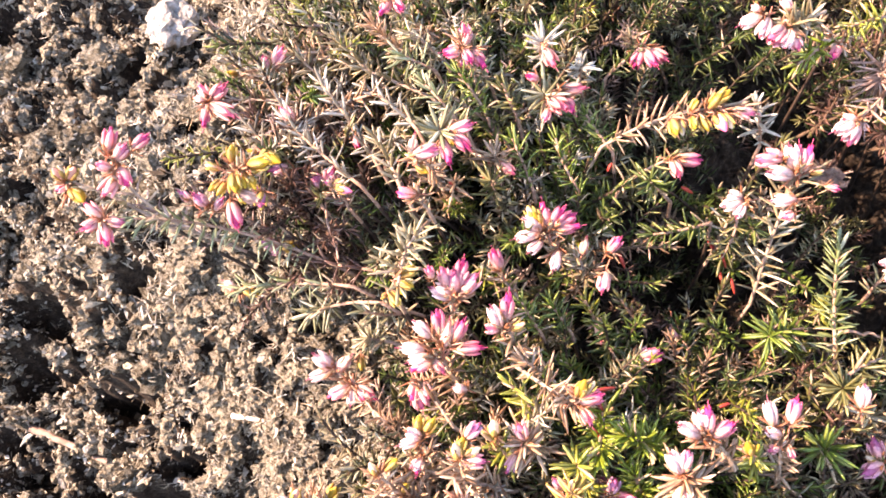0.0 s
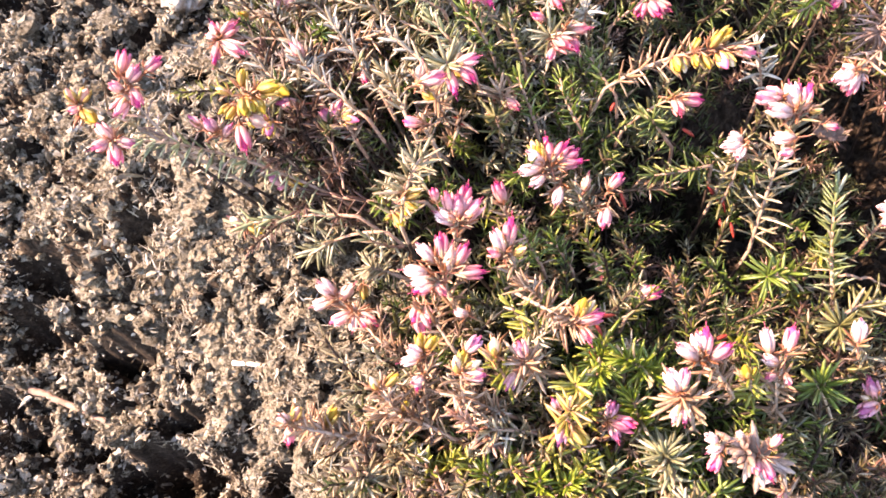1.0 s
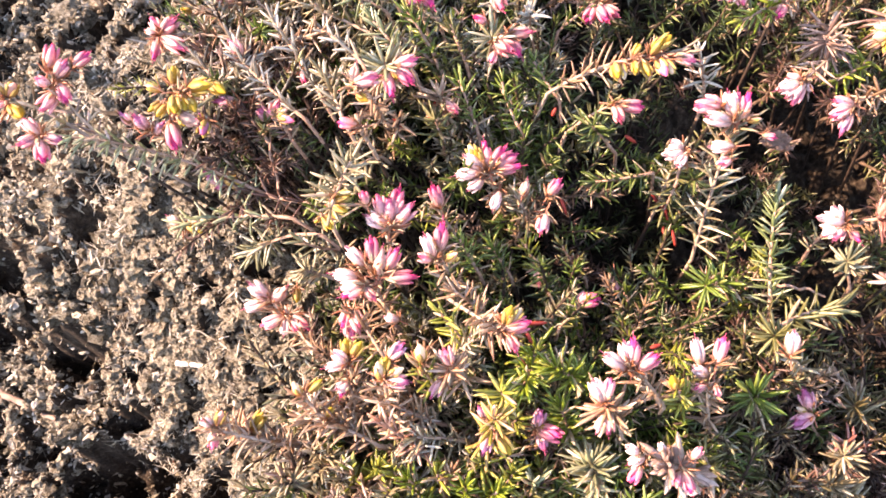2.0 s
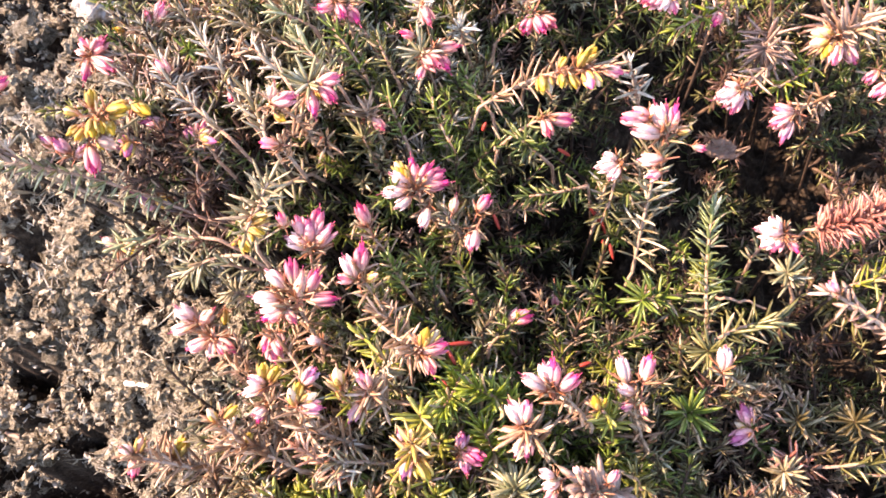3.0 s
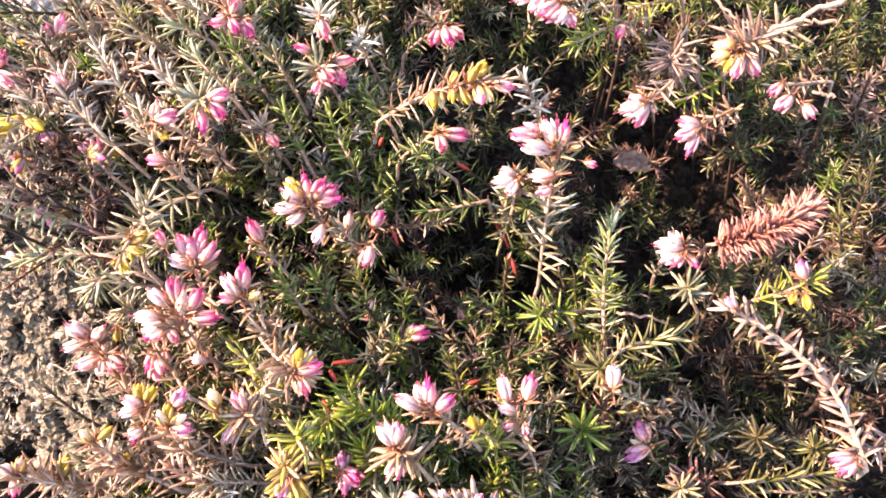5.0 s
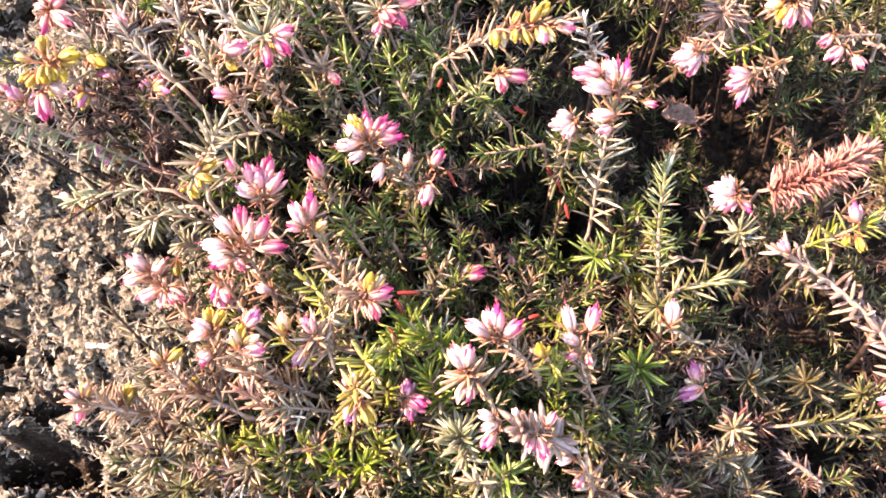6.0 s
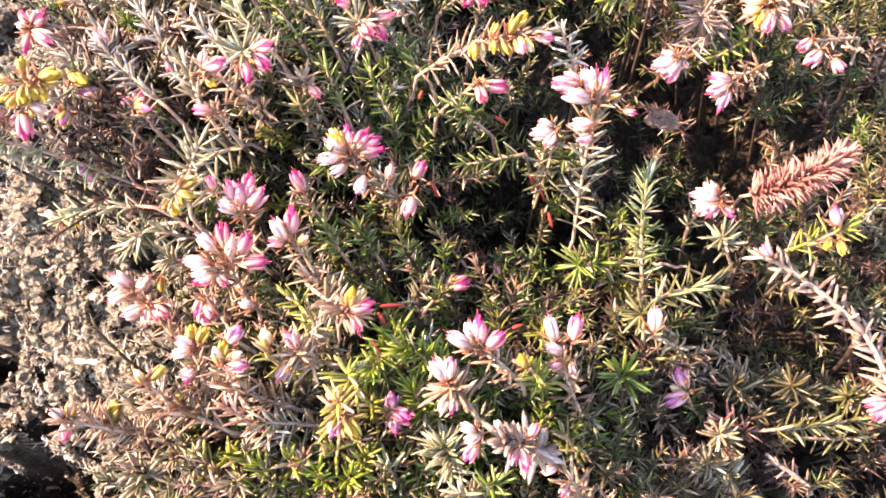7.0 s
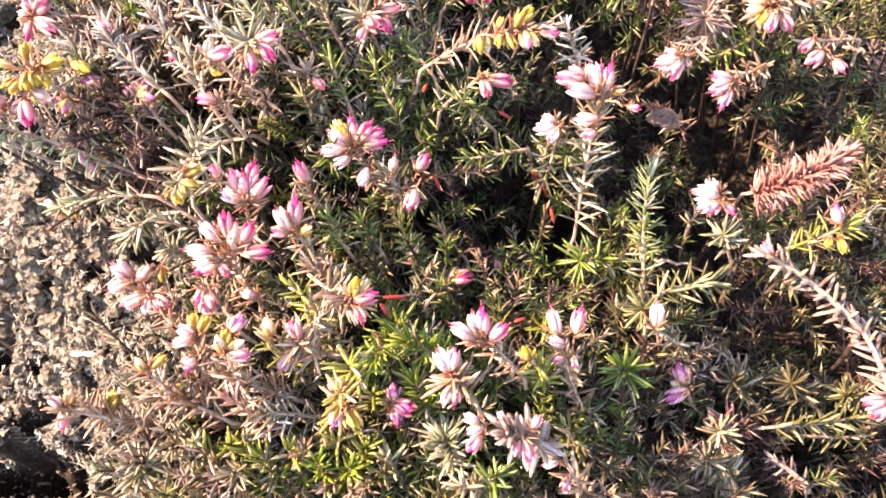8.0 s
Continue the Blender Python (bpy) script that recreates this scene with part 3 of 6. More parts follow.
def bell_mesh(name, petal, sepal, rng, open_mouth):
    """A narrow bell one unit long, mouth towards +z, with pointed sepals, stamens, stalk and bracts."""
    lobe = lambda n, k: ((0.06 if k % 3 == 1 else -0.04), (0.03 if k % 3 == 1 else 0)) if n >= 6 else (0.0, 0.012 * (1 if k % 3 == 1 else -0.5))
    fat = rng.uniform(0.85, 1.08)
    bell = lathe([(0.0, 0.05), (0.08, 0.12 * fat), (0.25, 0.19 * fat), (0.45, 0.21 * fat), (0.66, 0.155 * fat), (0.83, 0.08 * fat), (0.99, 0.022 + open_mouth),
                  (0.92, 0.025 + open_mouth), (0.6, 0.10)], 12, lobe)
    cup = sepals(rng.uniform(0.72, 0.95), 0.10, rng.uniform(0.3, 0.46), 0.34)
    stamens = []
    for k in range(4):
        a = k * 1.57 + rng.normal(0, 0.3)
        top = np.array([0.06 * math.cos(a), 0.06 * math.sin(a), rng.uniform(0.95, 1.05)])
        stamens.append(tube([top * (0.6, 0.6, 0.7), top * (0.9, 0.9, 0.9), top * (1, 1, 0.97), top], [0.010, 0.010, 0.018, 0.008], 4))
    stamens.append(tube([(0, 0, 0.6), (0, 0, 1.0), (0.01, 0, 1.06 + 4 * open_mouth)], [0.013, 0.013, 0.016], 4))
    anthers = joined(stamens)
    stalk = tube([(0.07, 0.03, -0.75), (0.02, 0.0, -0.3), (0, 0, 0.04)], [0.028, 0.033, 0.05], 5)
    parts = [bell, cup, anthers, stalk, bracts(rng, 9, 0.7)]
    verts, quads = joined(parts)
    index = np.concatenate([np.full(len(q), n) for n, (v, q) in enumerate(parts)])
    return mesh_of(name, verts, quads, [petal, sepal, ANTHER, PEDICEL, LEAF["rust"]], index=index)


def bud_mesh(name, petal, rng):
    """A closed egg-shaped bud one unit long, clasped by sepals, on a short stalk."""
    seam = lambda n, k: (0.0, -0.02 if k % 3 == 0 and 0 < n < 5 else 0.0)
    egg = lathe([(0.0, 0.07), (0.1, 0.16), (0.32, 0.235), (0.6, 0.205), (0.85, 0.11), (0.97, 0.05), (1.0, 0.01)], 12, seam)
    cup = sepals(rng.uniform(0.6, 0.9), 0.13, 0.36, 0.28)
    stalk = tube([(0.05, 0.02, -0.4), (0.02, 0.0, -0.2), (0, 0, 0.04)], [0.04, 0.045, 0.06], 5)
    parts = [egg, cup, stalk, bracts(rng, 6, 0.85)]
    verts, quads = joined(parts)
    index = np.concatenate([np.full(len(q), n) for n, (v, q) in enumerate(parts)])
    return mesh_of(name, verts, quads, [petal, BUD_SEPAL, PEDICEL, LEAF["rust"]], index=index)


flower_rng = np.random.default_rng(5)
BELLS = {kind: [bell_mesh("flower", PETAL[kind], SEPAL[kind], flower_rng, m) for m in (0.0, 0.02, 0.05, 0.03)] for kind in PETAL}
BUDS = {kind: [bud_mesh("bud", PETAL[kind], flower_rng) for _ in range(2)] for kind in PETAL}


def on_stem(name, meshes, stem, a, b):
    a, b = Vector(a), Vector(b)
    way = b - a
    ob = child(name, meshes[flower_rng.integers(len(meshes))], stem, a, stem["base"])
    ob.rotation_mode = "QUATERNION"
    ob.rotation_quaternion = way.to_track_quat("Z", "Y") @ Euler((0, 0, flower_rng.uniform(0, 6.28))).to_quaternion()
    across = min(way.length * 1.15, 0.0047 + 0.25 * way.length) * flower_rng.uniform(0.9, 1.1)
    ob.scale = (across, across, way.length)
    return ob


def bloom(stem, a, b, kind):
    return on_stem("flower", BELLS[kind], stem, a, b)


def bud(stem, a, b, kind):
    return on_stem("bud", BUDS[kind], stem, a, b)


def stray_leaf(plant, a, b):
    """One reddened needle caught among the shoots."""
    a, b = np.array(a), np.array(b)
    long = np.linalg.norm(b - a)
    along = (b - a) / long
    side = unit(np.cross(along, (0.2, -0.4, 0.9)))
    v, q = needles([0 * a], [along], [side], [long], [0.0010], [0.12])
    return child("red_leaf", mesh_of("red_leaf", v, q, [RED_LEAF]), plant, a, plant.location)


def bare_branch(plant, a, b, radius):
    a, b = np.array(a), np.array(b)
    path = curve_points(0 * a, (b - a) / 2 + RNG.normal(0, 0.08 * np.linalg.norm(b - a), 3), b - a, 10)
    path[1:-1] += RNG.normal(0, 0.0003, (8, 3))
    return child("branch", mesh_of("branch", *tube(path, radius * np.linspace(1.1, 0.7, 10), 7), [WOOD if radius > 0.0009 else STEM]), plant, a, plant.location)


# -- placed sprigs --
s = sprig(shrub, (-0.0485, 0.1144, 0.0710), (-0.0740, 0.1154, 0.0741), "bronze", 0.0045, 9)
bloom(s, (-0.0742, 0.1155, 0.0747), (-0.0760, 0.1179, 0.0780), "pink")
bloom(s, (-0.0739, 0.1157, 0.0748), (-0.0685, 0.1164, 0.0790), "pink")
bloom(s, (-0.0748, 0.1144, 0.0743), (-0.0759, 0.1088, 0.0725), "hot")
bloom(s, (-0.0740, 0.1144, 0.0741), (-0.0665, 0.1098, 0.0747), "pink")
bloom(s, (-0.0751, 0.1152, 0.0747), (-0.0777, 0.1152, 0.0766), "pale")
s = sprig(shrub, (-0.0439, 0.1282, 0.0737), (-0.0583, 0.1232, 0.0762), "bronze", 0.0045, 8)
bloom(s, (-0.0587, 0.1225, 0.0765), (-0.0594, 0.1244, 0.0795), "hot")
bloom(s, (-0.0573, 0.1232, 0.0766), (-0.0541, 0.1258, 0.0803), "pink")
s = sprig(shrub, (-0.0381, 0.1260, 0.0754), (-0.0703, 0.1259, 0.0705), "bronze", 0.0040, 10)
bud(s, (-0.0699, 0.1259, 0.0710), (-0.0722, 0.1256, 0.0729), "yellow")
s = sprig(shrub, (-0.0574, 0.0933, 0.0655), (-0.0572, 0.0853, 0.0871), "cream", 0.0055, 7)
bud(s, (-0.0583, 0.0875, 0.0889), (-0.0574, 0.0896, 0.0922), "yellow")
bud(s, (-0.0555, 0.0861, 0.0878), (-0.0515, 0.0858, 0.0875), "yellow")
bud(s, (-0.0547, 0.0868, 0.0880), (-0.0492, 0.0860, 0.0900), "yellow")
bud(s, (-0.0569, 0.0854, 0.0877), (-0.0549, 0.0811, 0.0876), "yellow")
bud(s, (-0.0554, 0.0850, 0.0872), (-0.0530, 0.0813, 0.0866), "yellow")
bud(s, (-0.0581, 0.0848, 0.0876), (-0.0567, 0.0799, 0.0882), "yellow")
bud(s, (-0.0611, 0.0836, 0.0874), (-0.0633, 0.0809, 0.0878), "yellow")
bud(s, (-0.0612, 0.0859, 0.0885), (-0.0635, 0.0858, 0.0908), "cream")
bud(s, (-0.0598, 0.0833, 0.0870), (-0.0618, 0.0803, 0.0867), "yellow")
bloom(s, (-0.0590, 0.0794, 0.0850), (-0.0573, 0.0737, 0.0837), "hot")
bloom(s, (-0.0573, 0.0813, 0.0857), (-0.0525, 0.0792, 0.0849), "peach")
bud(s, (-0.0570, 0.0813, 0.0856), (-0.0556, 0.0787, 0.0851), "yellow")
s = sprig(shrub, (-0.0499, 0.0956, 0.0664), (-0.0576, 0.0961, 0.0761), "cream", 0.0045, 6)
bud(s, (-0.0570, 0.0969, 0.0770), (-0.0518, 0.0932, 0.0779), "yellow")
bud(s, (-0.0585, 0.0970, 0.0772), (-0.0606, 0.0970, 0.0786), "yellow")
s = sprig(shrub, (-0.0437, 0.0858, 0.0686), (-0.0508, 0.0937, 0.0707), "maroon", 0.0040, 6)
bloom(s, (-0.0518, 0.0950, 0.0720), (-0.0564, 0.0938, 0.0742), "purple")
bloom(s, (-0.0429, 0.0917, 0.0692), (-0.0401, 0.0933, 0.0739), "pink")
bloom(s, (-0.0443, 0.0915, 0.0692), (-0.0450, 0.0920, 0.0740), "purple")
bud(s, (-0.0405, 0.0920, 0.0690), (-0.0372, 0.0909, 0.0699), "yellow")
bud(s, (-0.0419, 0.0912, 0.0687), (-0.0384, 0.0895, 0.0692), "peach")
s = sprig(shrub, (-0.0297, 0.0937, 0.0745), (-0.0355, 0.1026, 0.0739), "grey", 0.0040, 7)
bloom(s, (-0.0356, 0.1021, 0.0742), (-0.0343, 0.0988, 0.0735), "hot")
s = sprig(shrub, (-0.0161, 0.0921, 0.0661), (-0.0181, 0.0874, 0.0857), "bronze", 0.0050, 8)
bloom(s, (-0.0190, 0.0881, 0.0867), (-0.0179, 0.0914, 0.0888), "peach")
bloom(s, (-0.0183, 0.0877, 0.0864), (-0.0129, 0.0876, 0.0886), "pink")
bud(s, (-0.0179, 0.0855, 0.0853), (-0.0153, 0.0835, 0.0855), "yellow")
s = sprig(shrub, (-0.0178, 0.0821, 0.0724), (-0.0191, 0.0833, 0.0778), "bronze", 0.0040, 5)
bloom(s, (-0.0193, 0.0828, 0.0781), (-0.0234, 0.0829, 0.0793), "hot")
s = sprig(shrub, (-0.0192, 0.1006, 0.0608), (-0.0138, 0.0979, 0.0802), "sage", 0.0060, 6, "wide")
bloom(s, (-0.0133, 0.0956, 0.0795), (-0.0117, 0.0896, 0.0787), "hot")
bloom(s, (-0.0110, 0.0970, 0.0799), (-0.0071, 0.0925, 0.0797), "hot")
bloom(s, (-0.0115, 0.0974, 0.0801), (-0.0062, 0.0979, 0.0818), "pink")
bud(s, (-0.0118, 0.0959, 0.0795), (-0.0106, 0.0939, 0.0799), "yellow")
s = sprig(shrub, (-0.0029, 0.1186, 0.0676), (-0.0059, 0.1195, 0.0814), "sage", 0.0045, 8)
bloom(s, (-0.0081, 0.1191, 0.0821), (-0.0130, 0.1180, 0.0827), "hot")
bloom(s, (-0.0068, 0.1201, 0.0824), (-0.0081, 0.1230, 0.0860), "hot")
bloom(s, (-0.0063, 0.1189, 0.0817), (-0.0034, 0.1141, 0.0807), "hot")
bloom(s, (-0.0074, 0.1177, 0.0813), (-0.0091, 0.1152, 0.0808), "purple")
s = sprig(shrub, (-0.0013, 0.0963, 0.0553), (-0.0022, 0.0959, 0.0713), "bronze", 0.0055, 5, "wide")
bloom(s, (-0.0005, 0.0940, 0.0707), (0.0023, 0.0905, 0.0711), "red")
s = sprig(shrub, (-0.0025, 0.0902, 0.0545), (-0.0033, 0.0907, 0.0684), "olive", 0.0055, 5, "wide")
s = sprig(shrub, (0.0104, 0.1263, 0.0569), (0.0104, 0.1236, 0.0767), "silver", 0.0055, 5, "wide")
bloom(s, (0.0107, 0.1218, 0.0763), (0.0129, 0.1157, 0.0771), "red")
s = sprig(shrub, (0.0120, 0.1121, 0.0537), (0.0102, 0.1107, 0.0733), "sage", 0.0065, 5, "wide")
bloom(s, (0.0143, 0.1114, 0.0736), (0.0199, 0.1107, 0.0747), "red")
bloom(s, (0.0145, 0.1103, 0.0730), (0.0169, 0.1061, 0.0716), "hot")
bloom(s, (0.0116, 0.1095, 0.0730), (0.0153, 0.1053, 0.0741), "red")
bloom(s, (0.0109, 0.1073, 0.0720), (0.0099, 0.1039, 0.0723), "pink")
bloom(s, (0.0107, 0.1090, 0.0729), (0.0131, 0.1058, 0.0729), "red")
bloom(s, (0.0087, 0.1137, 0.0755), (0.0061, 0.1128, 0.0784), "hot")
s = sprig(shrub, (0.0209, 0.1198, 0.0546), (0.0194, 0.1199, 0.0708), "silver", 0.0045, 5, "wide")
s = sprig(shrub, (0.0269, 0.1273, 0.0563), (0.0372, 0.1350, 0.0574), "green", 0.0040, 8)
bloom(s, (0.0367, 0.1346, 0.0579), (0.0341, 0.1295, 0.0565), "hot")
bloom(s, (0.0375, 0.1344, 0.0576), (0.0399, 0.1280, 0.0585), "hot")
bloom(s, (0.0390, 0.1341, 0.0573), (0.0426, 0.1300, 0.0581), "red")
s = sprig(shrub, (0.0234, 0.1016, 0.0629), (0.0537, 0.1030, 0.0734), "bronze", 0.0055, 17)
bud(s, (0.0383, 0.0999, 0.0746), (0.0388, 0.0957, 0.0752), "yellow")
bud(s, (0.0400, 0.1001, 0.0745), (0.0404, 0.0964, 0.0736), "cream")
bud(s, (0.0429, 0.1007, 0.0743), (0.0430, 0.0972, 0.0748), "yellow")
bud(s, (0.0446, 0.1009, 0.0742), (0.0462, 0.0974, 0.0733), "yellow")
bud(s, (0.0424, 0.1020, 0.0751), (0.0440, 0.1042, 0.0765), "yellow")
bud(s, (0.0467, 0.1027, 0.0748), (0.0487, 0.1036, 0.0786), "yellow")
bud(s, (0.0481, 0.1039, 0.0752), (0.0507, 0.1043, 0.0787), "yellow")
bud(s, (0.0483, 0.1012, 0.0738), (0.0494, 0.0961, 0.0748), "pink")
bud(s, (0.0498, 0.1013, 0.0736), (0.0512, 0.0976, 0.0735), "cream")
bloom(s, (0.0521, 0.1022, 0.0738), (0.0565, 0.1011, 0.0736), "pink")
s = sprig(shrub, (0.0620, 0.1031, 0.0563), (0.0583, 0.1058, 0.0706), "silver", 0.0045, 7)
s = sprig(shrub, (0.0277, 0.0931, 0.0575), (0.0392, 0.0954, 0.0662), "olive", 0.0045, 7)
bloom(s, (0.0397, 0.0948, 0.0664), (0.0456, 0.0945, 0.0657), "hot")
bloom(s, (0.0389, 0.0946, 0.0664), (0.0399, 0.0899, 0.0667), "red")
s = sprig(shrub, (0.0831, 0.1383, 0.0572), (0.0693, 0.1249, 0.0711), "olive", 0.0045, 6)
bloom(s, (0.0635, 0.1273, 0.0736), (0.0607, 0.1216, 0.0748), "pale")
bloom(s, (0.0679, 0.1246, 0.0716), (0.0635, 0.1202, 0.0742), "pink")
bloom(s, (0.0690, 0.1246, 0.0715), (0.0702, 0.1200, 0.0707), "pink")
s = sprig(far_shrub, (0.0907, 0.1386, 0.0540), (0.0833, 0.1277, 0.0620), "bronze", 0.0040, 6)
bloom(s, (0.0833, 0.1271, 0.0623), (0.0808, 0.1233, 0.0620), "hot")
s = sprig(shrub, (0.0841, 0.1335, 0.0560), (0.0710, 0.1199, 0.0652), "lime", 0.0050, 7)
s = sprig(shrub, (0.0604, 0.0708, 0.0321), (0.0655, 0.0896, 0.0670), "tan", 0.0070, 14)
bloom(s, (0.0650, 0.0897, 0.0676), (0.0629, 0.0931, 0.0722), "pale")
bloom(s, (0.0663, 0.0895, 0.0674), (0.0675, 0.0929, 0.0720), "hot")
bloom(s, (0.0638, 0.0885, 0.0672), (0.0580, 0.0873, 0.0712), "pale")
bloom(s, (0.0657, 0.0897, 0.0675), (0.0656, 0.0941, 0.0705), "pink")
bloom(s, (0.0618, 0.0917, 0.0691), (0.0580, 0.0916, 0.0718), "pink")
bloom(s, (0.0606, 0.0913, 0.0690), (0.0555, 0.0898, 0.0721), "pink")
bud(s, (0.0681, 0.0890, 0.0668), (0.0707, 0.0888, 0.0678), "peach")
bloom(s, (0.0717, 0.0863, 0.0650), (0.0739, 0.0849, 0.0657), "hot")
bloom(s, (0.0644, 0.0835, 0.0647), (0.0590, 0.0830, 0.0656), "pale")
bloom(s, (0.0638, 0.0807, 0.0634), (0.0609, 0.0788, 0.0651), "pink")
s = sprig(shrub, (0.0517, 0.0831, 0.0388), (0.0556, 0.0892, 0.0548), "tan", 0.0050, 8)
bloom(s, (0.0561, 0.0886, 0.0550), (0.0507, 0.0862, 0.0580), "pale")
bloom(s, (0.0561, 0.0883, 0.0549), (0.0540, 0.0842, 0.0563), "pale")
bloom(s, (0.0556, 0.0893, 0.0554), (0.0525, 0.0891, 0.0591), "pale")
s = sprig(far_shrub, (0.1036, 0.1284, 0.0468), (0.0884, 0.1124, 0.0502), "mauve", 0.0060, 9)
bloom(s, (0.0882, 0.1120, 0.0507), (0.0815, 0.1082, 0.0528), "pale")
bloom(s, (0.0885, 0.1116, 0.0504), (0.0856, 0.1060, 0.0493), "pink")
bloom(s, (0.0888, 0.1118, 0.0505), (0.0836, 0.1067, 0.0518), "pale")
bloom(s, (0.0891, 0.1121, 0.0506), (0.0908, 0.1096, 0.0500), "pale")
bloom(s, (0.0877, 0.1126, 0.0510), (0.0840, 0.1110, 0.0537), "pale")
s = sprig(far_shrub, (0.1243, 0.1326, 0.0546), (0.1103, 0.1201, 0.0580), "bronze", 0.0075, 9, "dense")
bloom(s, (0.1117, 0.1193, 0.0580), (0.1143, 0.1143, 0.0557), "pink")
bloom(s, (0.1106, 0.1190, 0.0580), (0.1081, 0.1125, 0.0582), "pink")
bud(s, (0.1080, 0.1204, 0.0591), (0.1036, 0.1204, 0.0608), "cream")
bud(s, (0.1077, 0.1194, 0.0586), (0.1030, 0.1174, 0.0603), "cream")
bud(s, (0.1092, 0.1191, 0.0582), (0.1064, 0.1147, 0.0582), "yellow")
bud(s, (0.1088, 0.1207, 0.0591), (0.1048, 0.1201, 0.0621), "cream")
s = sprig(far_shrub, (0.1349, 0.1186, 0.0465), (0.1205, 0.1144, 0.0510), "bronze", 0.0045, 7, "sparse")
bloom(s, (0.1206, 0.1146, 0.0517), (0.1177, 0.1118, 0.0516), "pink")
bloom(s, (0.1230, 0.1119, 0.0500), (0.1191, 0.1080, 0.0507), "pink")
bloom(s, (0.1262, 0.1105, 0.0488), (0.1284, 0.1073, 0.0474), "pink")
s = sprig(far_shrub, (0.1129, 0.1157, 0.0409), (0.1018, 0.1082, 0.0460), "bronze", 0.0050, 7)
bloom(s, (0.1014, 0.1077, 0.0463), (0.0964, 0.1078, 0.0482), "pink")
bloom(s, (0.1008, 0.1066, 0.0459), (0.0955, 0.1036, 0.0469), "pink")
bloom(s, (0.1010, 0.1056, 0.0454), (0.0981, 0.1001, 0.0438), "purple")
s = sprig(far_shrub, (0.1106, 0.1255, 0.0427), (0.0988, 0.1150, 0.0469), "lime", 0.0050, 7)
s = sprig(far_shrub, (0.1011, 0.0773, 0.0398), (0.1213, 0.0803, 0.0518), "russet", 0.0050, 38, "brush")
s = sprig(far_shrub, (0.0888, 0.0719, 0.0326), (0.0953, 0.0763, 0.0425), "sage", 0.0045, 7)
bloom(s, (0.0943, 0.0753, 0.0427), (0.0877, 0.0748, 0.0462), "pale")
bloom(s, (0.0938, 0.0748, 0.0426), (0.0891, 0.0715, 0.0431), "pale")
bloom(s, (0.0941, 0.0760, 0.0431), (0.0914, 0.0774, 0.0471), "pale")
bloom(s, (0.0957, 0.0741, 0.0420), (0.0979, 0.0703, 0.0418), "hot")
bloom(s, (0.0946, 0.0743, 0.0422), (0.0916, 0.0706, 0.0429), "pink")
s = sprig(far_shrub, (0.1102, 0.0652, 0.0327), (0.1227, 0.0664, 0.0428), "limey", 0.0055, 10)
bloom(s, (0.1201, 0.0666, 0.0438), (0.1185, 0.0695, 0.0481), "purple")
bud(s, (0.1179, 0.0631, 0.0424), (0.1164, 0.0604, 0.0431), "yellow")
bud(s, (0.1204, 0.0629, 0.0420), (0.1202, 0.0592, 0.0431), "yellow")
s = sprig(far_shrub, (0.1357, 0.0291, 0.0159), (0.1263, 0.0478, 0.0275), "mauve", 0.0058, 9, "sparse thick stout")
s = sprig(far_shrub, (0.1266, 0.0469, 0.0275), (0.1046, 0.0617, 0.0381), "mauve", 0.0058, 11, "sparse thick stout")
bloom(s, (0.1058, 0.0617, 0.0385), (0.1035, 0.0634, 0.0410), "purple")
s = sprig(shrub, (-0.0207, 0.0720, 0.0614), (-0.0577, 0.0803, 0.0590), "maroon", 0.0045, 12)
bloom(s, (-0.0574, 0.0801, 0.0594), (-0.0614, 0.0811, 0.0627), "purple")
bloom(s, (-0.0569, 0.0799, 0.0592), (-0.0590, 0.0782, 0.0595), "pink")
bud(s, (-0.0563, 0.0804, 0.0594), (-0.0512, 0.0787, 0.0615), "yellow")
s = sprig(shrub, (-0.0358, 0.0665, 0.0652), (-0.0728, 0.0733, 0.0491), "pale_green", 0.0050, 11)
bloom(s, (-0.0716, 0.0732, 0.0494), (-0.0742, 0.0747, 0.0519), "pale")
bud(s, (-0.0699, 0.0737, 0.0494), (-0.0654, 0.0712, 0.0490), "yellow")
s = sprig(shrub, (-0.0177, 0.0865, 0.0597), (-0.0214, 0.0589, 0.0828), "cream", 0.0060, 7)
s = sprig(shrub, (-0.0245, 0.0616, 0.0689), (-0.0182, 0.0703, 0.0829), "cream", 0.0060, 9)
bud(s, (-0.0224, 0.0612, 0.0796), (-0.0188, 0.0602, 0.0792), "yellow")
bud(s, (-0.0217, 0.0625, 0.0801), (-0.0180, 0.0635, 0.0813), "yellow")
bud(s, (-0.0239, 0.0592, 0.0788), (-0.0218, 0.0560, 0.0794), "yellow")
bud(s, (-0.0222, 0.0603, 0.0791), (-0.0211, 0.0585, 0.0793), "yellow")
bud(s, (-0.0245, 0.0592, 0.0789), (-0.0258, 0.0578, 0.0789), "yellow")
bloom(s, (-0.0151, 0.0622, 0.0790), (-0.0157, 0.0639, 0.0813), "hot")
s = sprig(shrub, (-0.0284, 0.0621, 0.0649), (-0.0524, 0.0673, 0.0454), "sage", 0.0050, 7, "wide")
s = sprig(shrub, (-0.0239, 0.0639, 0.0536), (-0.0327, 0.0606, 0.0650), "sage", 0.0050, 7)
s = sprig(shrub, (-0.0260, 0.0559, 0.0523), (-0.0331, 0.0559, 0.0596), "cream", 0.0050, 6, "wide")
s = sprig(shrub, (-0.0129, 0.0563, 0.0542), (-0.0112, 0.0608, 0.0721), "bronze", 0.0045, 7)
bloom(s, (-0.0116, 0.0604, 0.0725), (-0.0160, 0.0614, 0.0753), "pale")
